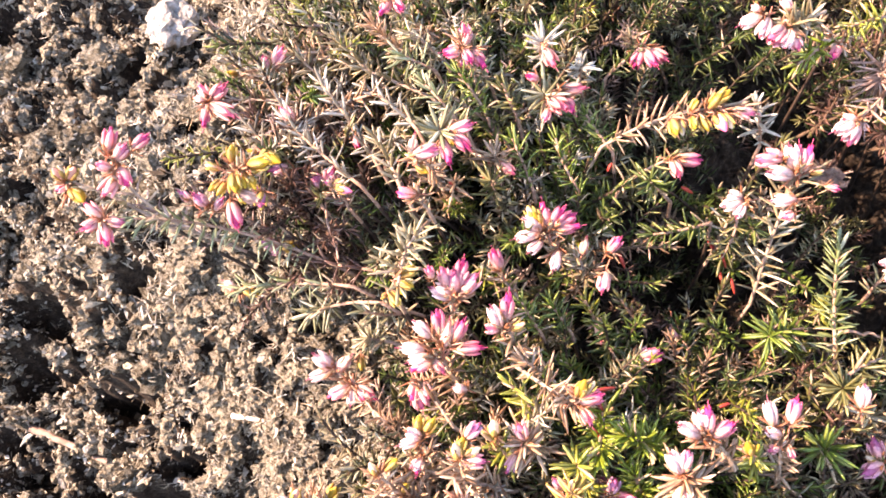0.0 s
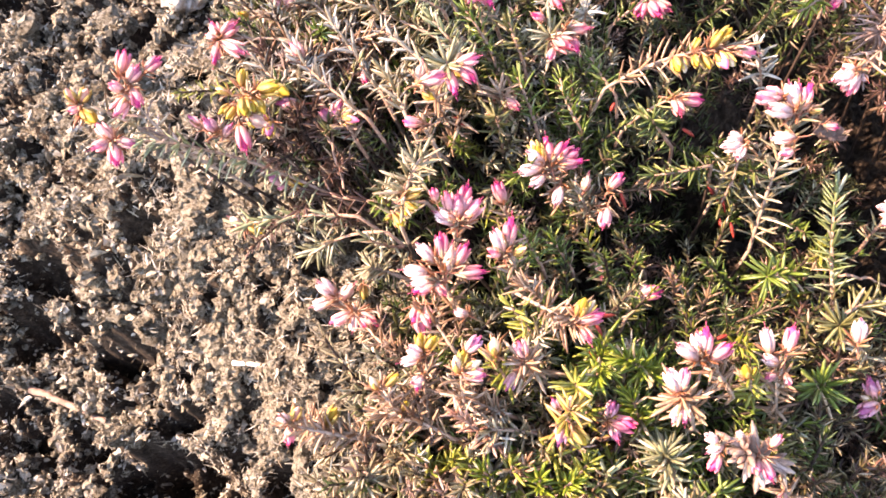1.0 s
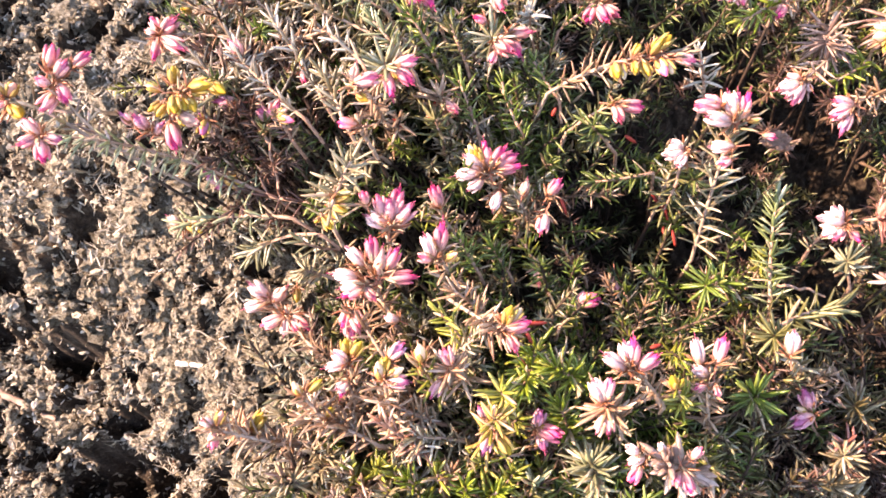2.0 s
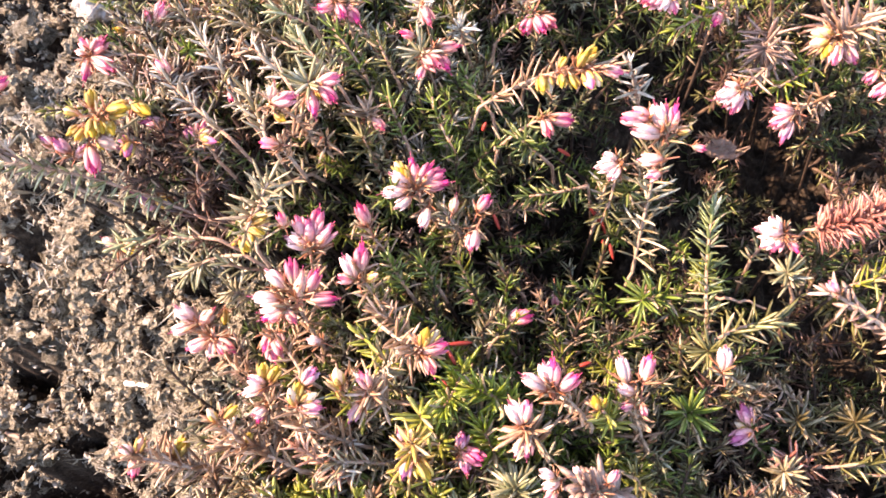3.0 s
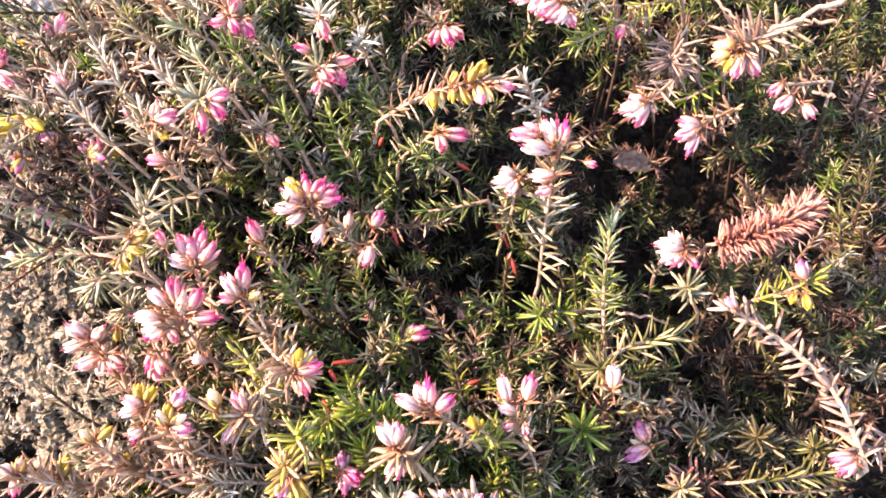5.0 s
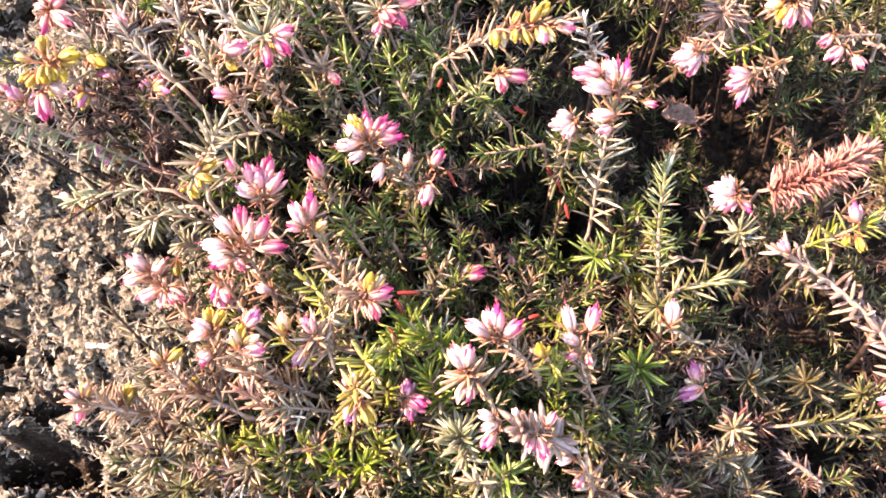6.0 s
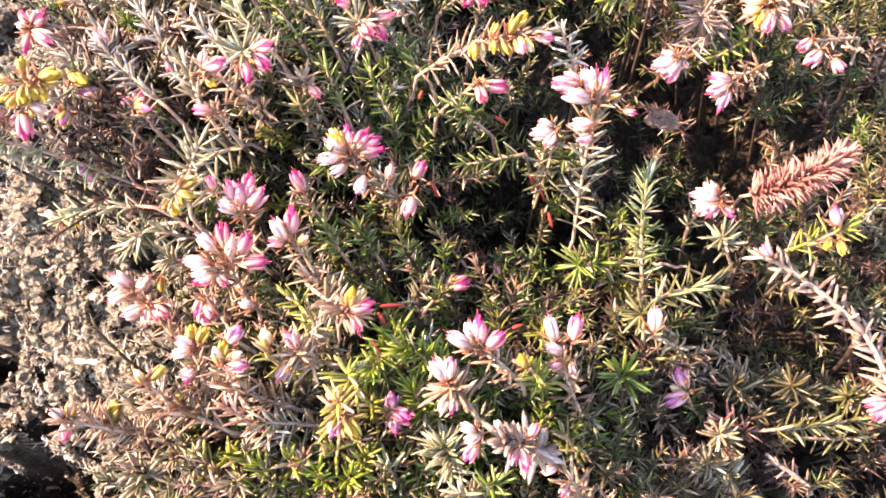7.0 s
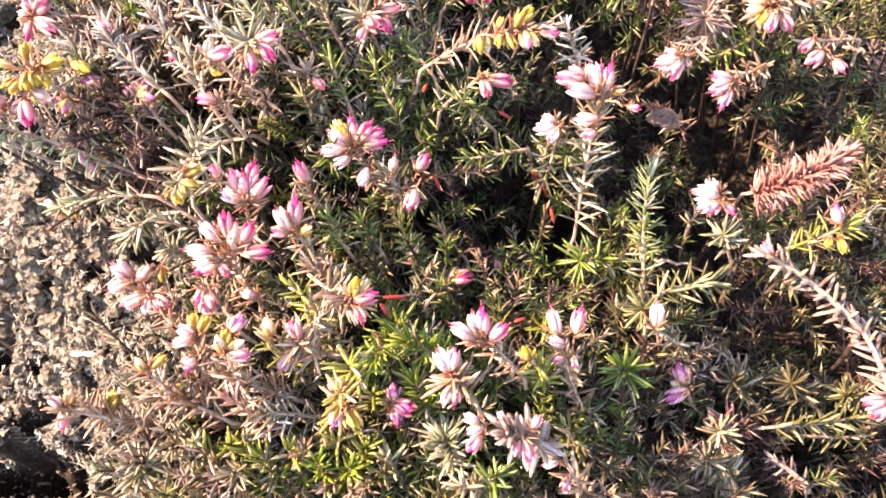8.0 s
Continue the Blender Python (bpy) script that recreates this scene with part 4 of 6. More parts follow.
bloom(s, (-0.0121, 0.0618, 0.0732), (-0.0134, 0.0651, 0.0776), "pink")
bloom(s, (-0.0104, 0.0628, 0.0735), (-0.0087, 0.0670, 0.0772), "hot")
bloom(s, (-0.0101, 0.0608, 0.0725), (-0.0059, 0.0639, 0.0757), "pink")
bloom(s, (-0.0113, 0.0610, 0.0728), (-0.0108, 0.0644, 0.0773), "pink")
s = sprig(shrub, (0.0020, 0.0662, 0.0530), (-0.0026, 0.0702, 0.0620), "bronze", 0.0040, 6)
bloom(s, (-0.0019, 0.0706, 0.0627), (-0.0033, 0.0736, 0.0670), "hot")
s = sprig(shrub, (-0.0121, 0.0447, 0.0524), (-0.0143, 0.0502, 0.0691), "bronze", 0.0050, 8)
bloom(s, (-0.0165, 0.0520, 0.0708), (-0.0198, 0.0546, 0.0741), "pale")
bloom(s, (-0.0144, 0.0526, 0.0708), (-0.0146, 0.0567, 0.0747), "hot")
bloom(s, (-0.0136, 0.0504, 0.0697), (-0.0122, 0.0548, 0.0731), "peach")
bloom(s, (-0.0118, 0.0511, 0.0697), (-0.0090, 0.0553, 0.0721), "hot")
bloom(s, (-0.0109, 0.0497, 0.0689), (-0.0052, 0.0498, 0.0691), "hot")
bloom(s, (-0.0179, 0.0496, 0.0699), (-0.0227, 0.0494, 0.0717), "pale")
bloom(s, (-0.0164, 0.0482, 0.0690), (-0.0212, 0.0466, 0.0703), "pale")
bloom(s, (-0.0163, 0.0473, 0.0685), (-0.0208, 0.0452, 0.0694), "hot")
bloom(s, (-0.0161, 0.0473, 0.0685), (-0.0136, 0.0445, 0.0689), "red")
s = sprig(shrub, (0.0025, 0.0503, 0.0547), (-0.0006, 0.0541, 0.0694), "bronze", 0.0050, 8)
bloom(s, (-0.0016, 0.0541, 0.0701), (-0.0031, 0.0567, 0.0749), "pale")
bloom(s, (-0.0004, 0.0556, 0.0707), (0.0006, 0.0595, 0.0753), "hot")
bloom(s, (-0.0022, 0.0534, 0.0698), (-0.0044, 0.0530, 0.0727), "pink")
bud(s, (0.0009, 0.0535, 0.0695), (0.0036, 0.0542, 0.0715), "peach")
s = sprig(shrub, (0.0121, 0.0784, 0.0453), (0.0092, 0.0784, 0.0639), "bronze", 0.0045, 8)
bloom(s, (0.0071, 0.0783, 0.0647), (0.0020, 0.0760, 0.0669), "pale")
bloom(s, (0.0078, 0.0791, 0.0650), (0.0039, 0.0799, 0.0695), "pale")
bud(s, (0.0078, 0.0799, 0.0654), (0.0063, 0.0813, 0.0694), "yellow")
bud(s, (0.0069, 0.0810, 0.0661), (0.0049, 0.0826, 0.0695), "cream")
bloom(s, (0.0093, 0.0794, 0.0650), (0.0084, 0.0844, 0.0681), "hot")
bloom(s, (0.0100, 0.0794, 0.0648), (0.0135, 0.0829, 0.0681), "hot")
bloom(s, (0.0111, 0.0789, 0.0645), (0.0169, 0.0795, 0.0650), "hot")
bloom(s, (0.0107, 0.0796, 0.0649), (0.0160, 0.0821, 0.0661), "hot")
bloom(s, (0.0079, 0.0765, 0.0637), (0.0046, 0.0735, 0.0644), "pale")
s = sprig(shrub, (0.0183, 0.0730, 0.0464), (0.0150, 0.0752, 0.0593), "tan", 0.0040, 8)
bloom(s, (0.0115, 0.0752, 0.0604), (0.0103, 0.0705, 0.0606), "pale")
bloom(s, (0.0172, 0.0749, 0.0594), (0.0183, 0.0777, 0.0622), "peach")
bloom(s, (0.0234, 0.0755, 0.0588), (0.0260, 0.0771, 0.0626), "hot")
bloom(s, (0.0224, 0.0710, 0.0567), (0.0212, 0.0663, 0.0564), "pink")
s = sprig(shrub, (0.0436, 0.0580, 0.0331), (0.0410, 0.0661, 0.0299), "green", 0.0040, 6)
bloom(s, (0.0409, 0.0666, 0.0307), (0.0412, 0.0623, 0.0296), "pink")
s = sprig(shrub, (0.0239, 0.0550, 0.0432), (0.0209, 0.0620, 0.0460), "olive", 0.0040, 6)
bloom(s, (0.0209, 0.0619, 0.0465), (0.0208, 0.0570, 0.0483), "peach")
s = sprig(shrub, (0.0250, 0.0448, 0.0500), (0.0287, 0.0535, 0.0441), "olive", 0.0040, 6)
bloom(s, (0.0292, 0.0536, 0.0446), (0.0351, 0.0542, 0.0458), "hot")
bloom(s, (0.0294, 0.0536, 0.0446), (0.0322, 0.0554, 0.0464), "pink")
s = sprig(shrub, (-0.0332, 0.0411, 0.0522), (-0.0413, 0.0492, 0.0567), "bronze", 0.0045, 8)
bloom(s, (-0.0416, 0.0498, 0.0576), (-0.0448, 0.0514, 0.0623), "pale")
bloom(s, (-0.0416, 0.0490, 0.0572), (-0.0468, 0.0469, 0.0577), "pale")
bloom(s, (-0.0405, 0.0491, 0.0571), (-0.0366, 0.0515, 0.0600), "peach")
bud(s, (-0.0350, 0.0520, 0.0577), (-0.0348, 0.0487, 0.0570), "yellow")
s = sprig(shrub, (-0.0247, 0.0337, 0.0562), (-0.0358, 0.0448, 0.0577), "bronze", 0.0045, 7)
bloom(s, (-0.0370, 0.0447, 0.0584), (-0.0415, 0.0421, 0.0595), "pink")
bloom(s, (-0.0363, 0.0447, 0.0583), (-0.0366, 0.0407, 0.0577), "pale")
bloom(s, (-0.0350, 0.0447, 0.0581), (-0.0305, 0.0417, 0.0586), "red")
bloom(s, (-0.0353, 0.0442, 0.0580), (-0.0329, 0.0414, 0.0578), "hot")
s = sprig(shrub, (-0.0127, 0.0349, 0.0611), (-0.0198, 0.0439, 0.0640), "bronze", 0.0045, 7)
bloom(s, (-0.0207, 0.0438, 0.0646), (-0.0212, 0.0396, 0.0653), "hot")
bloom(s, (-0.0186, 0.0438, 0.0643), (-0.0175, 0.0400, 0.0648), "pink")
bloom(s, (-0.0203, 0.0427, 0.0640), (-0.0189, 0.0379, 0.0637), "pink")
bloom(s, (-0.0098, 0.0425, 0.0624), (-0.0124, 0.0425, 0.0648), "pale")
s = sprig(shrub, (-0.0181, 0.0231, 0.0557), (-0.0187, 0.0315, 0.0683), "bronze", 0.0050, 9)
bud(s, (-0.0186, 0.0324, 0.0693), (-0.0184, 0.0351, 0.0720), "yellow")
bud(s, (-0.0175, 0.0321, 0.0691), (-0.0152, 0.0346, 0.0716), "yellow")
bloom(s, (-0.0187, 0.0313, 0.0688), (-0.0203, 0.0318, 0.0731), "pale")
bloom(s, (-0.0185, 0.0309, 0.0686), (-0.0226, 0.0296, 0.0694), "pale")
bloom(s, (-0.0182, 0.0270, 0.0667), (-0.0198, 0.0253, 0.0696), "pale")
bloom(s, (-0.0189, 0.0272, 0.0668), (-0.0192, 0.0241, 0.0681), "hot")
s = sprig(shrub, (-0.0095, 0.0205, 0.0577), (-0.0096, 0.0264, 0.0727), "bronze", 0.0050, 8)
bud(s, (-0.0097, 0.0274, 0.0738), (-0.0088, 0.0300, 0.0764), "yellow")
bud(s, (-0.0100, 0.0265, 0.0734), (-0.0104, 0.0287, 0.0769), "cream")
bud(s, (-0.0090, 0.0269, 0.0734), (-0.0055, 0.0282, 0.0751), "cream")
bloom(s, (-0.0091, 0.0261, 0.0731), (-0.0047, 0.0258, 0.0735), "pink")
bloom(s, (-0.0083, 0.0302, 0.0749), (-0.0054, 0.0323, 0.0776), "purple")
s = sprig(shrub, (-0.0213, 0.0197, 0.0555), (-0.0270, 0.0241, 0.0695), "bronze", 0.0050, 9)
bud(s, (-0.0252, 0.0247, 0.0701), (-0.0225, 0.0268, 0.0711), "yellow")
bud(s, (-0.0269, 0.0240, 0.0700), (-0.0279, 0.0258, 0.0728), "cream")
s = sprig(shrub, (-0.0282, 0.0176, 0.0535), (-0.0418, 0.0189, 0.0537), "bronze", 0.0050, 9)
bud(s, (-0.0414, 0.0200, 0.0548), (-0.0380, 0.0227, 0.0595), "yellow")
s = sprig(shrub, (-0.0178, 0.0204, 0.0582), (-0.0232, 0.0209, 0.0628), "bronze", 0.0050, 7)
bud(s, (-0.0227, 0.0212, 0.0634), (-0.0216, 0.0229, 0.0649), "yellow")
s = sprig(shrub, (0.0006, 0.0483, 0.0609), (0.0130, 0.0373, 0.0704), "bronze", 0.0060, 7, "wide")
bud(s, (0.0138, 0.0387, 0.0715), (0.0151, 0.0409, 0.0753), "yellow")
bud(s, (0.0146, 0.0388, 0.0715), (0.0170, 0.0409, 0.0739), "cream")
bloom(s, (0.0139, 0.0375, 0.0709), (0.0187, 0.0388, 0.0718), "hot")
bloom(s, (0.0143, 0.0366, 0.0704), (0.0159, 0.0329, 0.0707), "red")
s = sprig(shrub, (0.0087, 0.0317, 0.0531), (0.0023, 0.0300, 0.0676), "bronze", 0.0055, 6, "wide")
bloom(s, (0.0010, 0.0279, 0.0673), (-0.0012, 0.0246, 0.0663), "purple")
bloom(s, (0.0029, 0.0309, 0.0685), (0.0015, 0.0334, 0.0713), "pink")
s = sprig(shrub, (-0.0007, 0.0280, 0.0540), (-0.0036, 0.0307, 0.0665), "limey", 0.0050, 6)
bud(s, (-0.0033, 0.0321, 0.0677), (-0.0033, 0.0339, 0.0720), "cream")
bud(s, (-0.0040, 0.0305, 0.0670), (-0.0030, 0.0289, 0.0667), "peach")
s = sprig(shrub, (0.0469, 0.0276, 0.0496), (0.0390, 0.0318, 0.0634), "bronze", 0.0050, 8)
bloom(s, (0.0371, 0.0318, 0.0643), (0.0331, 0.0333, 0.0685), "pale")
bloom(s, (0.0389, 0.0327, 0.0644), (0.0388, 0.0367, 0.0686), "hot")
bloom(s, (0.0402, 0.0319, 0.0638), (0.0438, 0.0338, 0.0667), "hot")
bloom(s, (0.0382, 0.0327, 0.0645), (0.0370, 0.0359, 0.0683), "pale")
s = sprig(shrub, (0.0375, 0.0205, 0.0514), (0.0333, 0.0237, 0.0653), "bronze", 0.0060, 7, "wide")
bloom(s, (0.0325, 0.0246, 0.0664), (0.0305, 0.0277, 0.0695), "pale")
bloom(s, (0.0329, 0.0249, 0.0665), (0.0339, 0.0280, 0.0699), "pink")
bloom(s, (0.0330, 0.0221, 0.0651), (0.0312, 0.0189, 0.0641), "pale")
bloom(s, (0.0337, 0.0221, 0.0650), (0.0334, 0.0185, 0.0645), "pink")
s = sprig(shrub, (0.0609, 0.0242, 0.0255), (0.0553, 0.0318, 0.0541), "bronze", 0.0055, 10)
bloom(s, (0.0538, 0.0353, 0.0566), (0.0526, 0.0395, 0.0603), "pale")
bloom(s, (0.0551, 0.0333, 0.0554), (0.0519, 0.0340, 0.0582), "pale")
bloom(s, (0.0574, 0.0358, 0.0563), (0.0588, 0.0402, 0.0590), "hot")
bloom(s, (0.0550, 0.0312, 0.0544), (0.0525, 0.0302, 0.0551), "pink")
bloom(s, (0.0569, 0.0312, 0.0541), (0.0573, 0.0285, 0.0545), "pink")
s = sprig(shrub, (0.0246, 0.0193, 0.0450), (0.0199, 0.0215, 0.0545), "maroon", 0.0045, 7)
bloom(s, (0.0198, 0.0220, 0.0552), (0.0208, 0.0242, 0.0592), "purple")
bloom(s, (0.0204, 0.0213, 0.0550), (0.0246, 0.0190, 0.0592), "hot")
bloom(s, (0.0204, 0.0205, 0.0546), (0.0213, 0.0166, 0.0566), "purple")
bud(s, (0.0206, 0.0214, 0.0556), (0.0216, 0.0212, 0.0580), "yellow")
s = sprig(shrub, (0.0517, 0.0286, 0.0440), (0.0481, 0.0291, 0.0592), "limey", 0.0045, 6)
bud(s, (0.0476, 0.0292, 0.0599), (0.0466, 0.0307, 0.0631), "yellow")
bud(s, (0.0483, 0.0292, 0.0598), (0.0491, 0.0305, 0.0619), "yellow")
s = sprig(shrub, (0.0850, 0.0426, 0.0253), (0.0757, 0.0402, 0.0458), "tan", 0.0045, 6)
bloom(s, (0.0759, 0.0409, 0.0467), (0.0759, 0.0448, 0.0506), "pale")
s = sprig(far_shrub, (0.0930, 0.0272, 0.0142), (0.0845, 0.0313, 0.0286), "green", 0.0050, 7)
bloom(s, (0.0842, 0.0324, 0.0297), (0.0820, 0.0366, 0.0333), "purple")
bloom(s, (0.0844, 0.0313, 0.0291), (0.0786, 0.0281, 0.0316), "purple")
bud(s, (0.0833, 0.0315, 0.0294), (0.0804, 0.0326, 0.0314), "cream")
s = sprig(shrub, (0.0837, 0.0461, 0.0277), (0.0734, 0.0455, 0.0449), "olive", 0.0055, 7, "wide")
s = sprig(shrub, (0.0757, 0.0522, 0.0381), (0.0780, 0.0791, 0.0488), "spike", 0.0050, 15, "dense")
s = sprig(far_shrub, (0.0761, 0.0490, 0.0416), (0.0931, 0.0556, 0.0358), "olive", 0.0065, 11)
s = sprig(shrub, (0.0781, 0.0283, 0.0065), (0.0689, 0.0329, 0.0401), "leafgreen", 0.0065, 7, "wide")
s = sprig(far_shrub, (0.1031, 0.0396, 0.0134), (0.0940, 0.0442, 0.0211), "bronze", 0.0040, 6)
s = sprig(far_shrub, (0.1062, 0.0304, 0.0109), (0.0966, 0.0351, 0.0236), "dusk", 0.0050, 7, "wide")
s = sprig(far_shrub, (0.1242, 0.0319, 0.0017), (0.1115, 0.0358, 0.0186), "dusk", 0.0060, 8, "wide")
s = sprig(far_shrub, (0.1350, 0.0289, 0.0035), (0.1251, 0.0343, 0.0154), "olive", 0.0055, 7, "wide")
s = sprig(far_shrub, (0.1038, 0.0254, 0.0165), (0.1294, 0.0289, 0.0141), "olive", 0.0055, 13)
s = sprig(far_shrub, (0.0993, 0.0186, 0.0095), (0.0917, 0.0230, 0.0241), "tan", 0.0050, 6, "wide")
s = sprig(shrub, (0.0201, 0.0409, 0.0504), (0.0172, 0.0281, 0.0640), "lime", 0.0055, 13, "dense")
s = sprig(shrub, (0.0317, 0.0306, 0.0522), (0.0231, 0.0324, 0.0626), "lime", 0.0050, 13, "dense")
s = sprig(shrub, (0.0116, 0.0178, 0.0396), (0.0117, 0.0206, 0.0662), "peachleaf", 0.0056, 5, "wide")
bloom(s, (0.0100, 0.0190, 0.0605), (0.0089, 0.0148, 0.0600), "purple")
bloom(s, (0.0094, 0.0220, 0.0612), (0.0080, 0.0240, 0.0630), "purple")
bud(s, (0.0122, 0.0186, 0.0605), (0.0146, 0.0149, 0.0606), "yellow")
bud(s, (0.0113, 0.0214, 0.0660), (0.0116, 0.0230, 0.0682), "cream")
s = sprig(shrub, (0.0122, 0.0262, 0.0520), (0.0128, 0.0262, 0.0655), "limey", 0.0052, 4, "wide")
s = sprig(shrub, (0.0163, 0.0187, 0.0376), (0.0158, 0.0232, 0.0556), "limey", 0.0050, 7)
s = sprig(shrub, (0.0747, 0.0644, 0.0299), (0.0604, 0.0588, 0.0426), "leafgreen", 0.0060, 7, "wide")
s = sprig(shrub, (0.0490, 0.0852, 0.0515), (0.0348, 0.0821, 0.0528), "green", 0.0050, 10)
s = sprig(shrub, (0.0559, 0.0895, 0.0530), (0.0521, 0.0789, 0.0439), "olive", 0.0050, 7)
s = sprig(shrub, (0.0408, 0.0930, 0.0484), (0.0339, 0.0916, 0.0628), "green", 0.0050, 5, "wide")
s = sprig(far_shrub, (0.0994, 0.0643, 0.0282), (0.0954, 0.0669, 0.0387), "sage", 0.0050, 7, "wide")
s = sprig(shrub, (-0.0592, 0.1035, 0.0716), (-0.0313, 0.1132, 0.0755), "bronze", 0.0057, 16, "sparse thick")
s = sprig(shrub, (-0.0667, 0.0907, 0.0732), (-0.0489, 0.1076, 0.0731), "grey", 0.0057, 12)
s = sprig(shrub, (-0.0170, 0.1131, 0.0716), (-0.0420, 0.1242, 0.0759), "tan", 0.0050, 10)
s = sprig(shrub, (-0.0136, 0.1228, 0.0723), (-0.0212, 0.1243, 0.0832), "tan", 0.0050, 8)
s = sprig(shrub, (-0.0005, 0.1071, 0.0619), (-0.0132, 0.1100, 0.0770), "olive", 0.0050, 9)
s = sprig(shrub, (-0.0326, 0.0172, 0.0521), (-0.0473, 0.0184, 0.0623), "bronze", 0.0050, 9)
s = sprig(shrub, (-0.0130, 0.0168, 0.0569), (-0.0277, 0.0208, 0.0633), "bronze", 0.0050, 9)
s = sprig(shrub, (-0.0027, 0.0166, 0.0495), (-0.0111, 0.0199, 0.0659), "rosy", 0.0050, 8)
s = sprig(shrub, (-0.0007, 0.0226, 0.0519), (-0.0133, 0.0249, 0.0650), "bronze", 0.0050, 9)
s = sprig(shrub, (0.0045, 0.0191, 0.0521), (-0.0046, 0.0180, 0.0606), "tan", 0.0050, 8)
s = sprig(shrub, (-0.0463, 0.0186, 0.0457), (-0.0472, 0.0190, 0.0610), "bronze", 0.0050, 8)
bloom(s, (-0.0471, 0.0184, 0.0613), (-0.0477, 0.0146, 0.0599), "hot")
bloom(s, (-0.0478, 0.0193, 0.0618), (-0.0487, 0.0196, 0.0651), "pale")
bud(s, (-0.0466, 0.0195, 0.0618), (-0.0449, 0.0217, 0.0644), "peach")
s = sprig(shrub, (-0.0344, 0.0064, 0.0455), (-0.0322, 0.0082, 0.0533), "cream", 0.0060, 6, "wide")
s = sprig(shrub, (0.0509, 0.0131, 0.0509), (0.0433, 0.0132, 0.0663), "mauve", 0.0055, 8, "dense stout")
bloom(s, (0.0465, 0.0117, 0.0657), (0.0476, 0.0079, 0.0658), "hot")
bloom(s, (0.0455, 0.0117, 0.0658), (0.0447, 0.0090, 0.0663), "hot")
bloom(s, (0.0385, 0.0121, 0.0669), (0.0365, 0.0092, 0.0681), "hot")
bloom(s, (0.0392, 0.0139, 0.0678), (0.0363, 0.0124, 0.0678), "pale")
bloom(s, (0.0433, 0.0150, 0.0677), (0.0418, 0.0162, 0.0691), "pale")
bloom(s, (0.0482, 0.0140, 0.0666), (0.0496, 0.0155, 0.0691), "pink")
bloom(s, (0.0382, 0.0144, 0.0681), (0.0360, 0.0151, 0.0705), "pale")
s = sprig(shrub, (0.0590, 0.0066, 0.0256), (0.0550, 0.0107, 0.0460), "bronze", 0.0055, 8)
bloom(s, (0.0532, 0.0114, 0.0471), (0.0500, 0.0105, 0.0480), "pale")
bloom(s, (0.0552, 0.0085, 0.0455), (0.0541, 0.0058, 0.0471), "pink")
s = sprig(shrub, (0.0705, 0.0116, 0.0175), (0.0656, 0.0186, 0.0257), "bronze", 0.0055, 9)
bloom(s, (0.0661, 0.0168, 0.0253), (0.0686, 0.0143, 0.0247), "red")
s = sprig(shrub, (0.0108, 0.0059, 0.0261), (0.0095, 0.0129, 0.0339), "sage", 0.0050, 6)
bloom(s, (0.0093, 0.0120, 0.0341), (0.0101, 0.0072, 0.0335), "pink")
s = sprig(shrub, (0.0009, 0.0078, 0.0303), (-0.0002, 0.0090, 0.0465), "limey", 0.0060, 7, "wide")
s = sprig(shrub, (0.0345, 0.0108, 0.0442), (0.0306, 0.0147, 0.0541), "sage", 0.0065, 7, "wide")
s = sprig(shrub, (0.0392, 0.0053, 0.0432), (0.0339, 0.0057, 0.0518), "tan", 0.0050, 7)
s = sprig(far_shrub, (0.0939, 0.0147, 0.0078), (0.0884, 0.0169, 0.0218), "tan", 0.0055, 7, "wide")
s = sprig(far_shrub, (0.0975, 0.0096, 0.0063), (0.0924, 0.0153, 0.0201), "tan", 0.0060, 7, "wide")
s = sprig(far_shrub, (0.1155, 0.0125, 0.0056), (0.1053, 0.0183, 0.0145), "mauve", 0.0040, 8, "sparse thick")
s = sprig(far_shrub, (0.0992, 0.0245, 0.0139), (0.0919, 0.0261, 0.0237), "russet", 0.0045, 6)
s = sprig(shrub, (-0.0164, 0.0026, 0.0405), (-0.0262, 0.0077, 0.0528), "tan", 0.0050, 10)
s = sprig(shrub, (-0.0039, 0.0034, 0.0354), (-0.0085, 0.0071, 0.0543), "limey", 0.0050, 9)
s = sprig(shrub, (-0.0426, 0.0746, 0.0601), (-0.0808, 0.0761, 0.0860), "pale_green", 0.0050, 17, "droop")
bloom(s, (-0.0873, 0.0760, 0.0875), (-0.0904, 0.0785, 0.0898), "pink")
bloom(s, (-0.0878, 0.0755, 0.0873), (-0.0907, 0.0725, 0.0887), "pink")
bloom(s, (-0.0871, 0.0748, 0.0869), (-0.0857, 0.0699, 0.0856), "hot")
bloom(s, (-0.0861, 0.0755, 0.0871), (-0.0818, 0.0746, 0.0869), "pink")
s = sprig(shrub, (-0.0696, 0.0802, 0.0634), (-0.0833, 0.0852, 0.0921), "mauve", 0.0045, 10, "sparse")
bloom(s, (-0.0846, 0.0885, 0.0944), (-0.0833, 0.0930, 0.0967), "hot")
bloom(s, (-0.0790, 0.0891, 0.0938), (-0.0754, 0.0916, 0.0952), "hot")
bloom(s, (-0.0819, 0.0854, 0.0926), (-0.0802, 0.0813, 0.0912), "hot")
bloom(s, (-0.0831, 0.0834, 0.0918), (-0.0850, 0.0788, 0.0919), "pink")
bloom(s, (-0.0828, 0.0870, 0.0934), (-0.0797, 0.0890, 0.0958), "pink")
bloom(s, (-0.0841, 0.0850, 0.0927), (-0.0853, 0.0844, 0.0961), "pink")
s = sprig(shrub, (-0.0799, 0.0788, 0.0827), (-0.0963, 0.0844, 0.0897), "tan", 0.0045, 8)
bud(s, (-0.0964, 0.0845, 0.0903), (-0.0967, 0.0850, 0.0945), "peach")
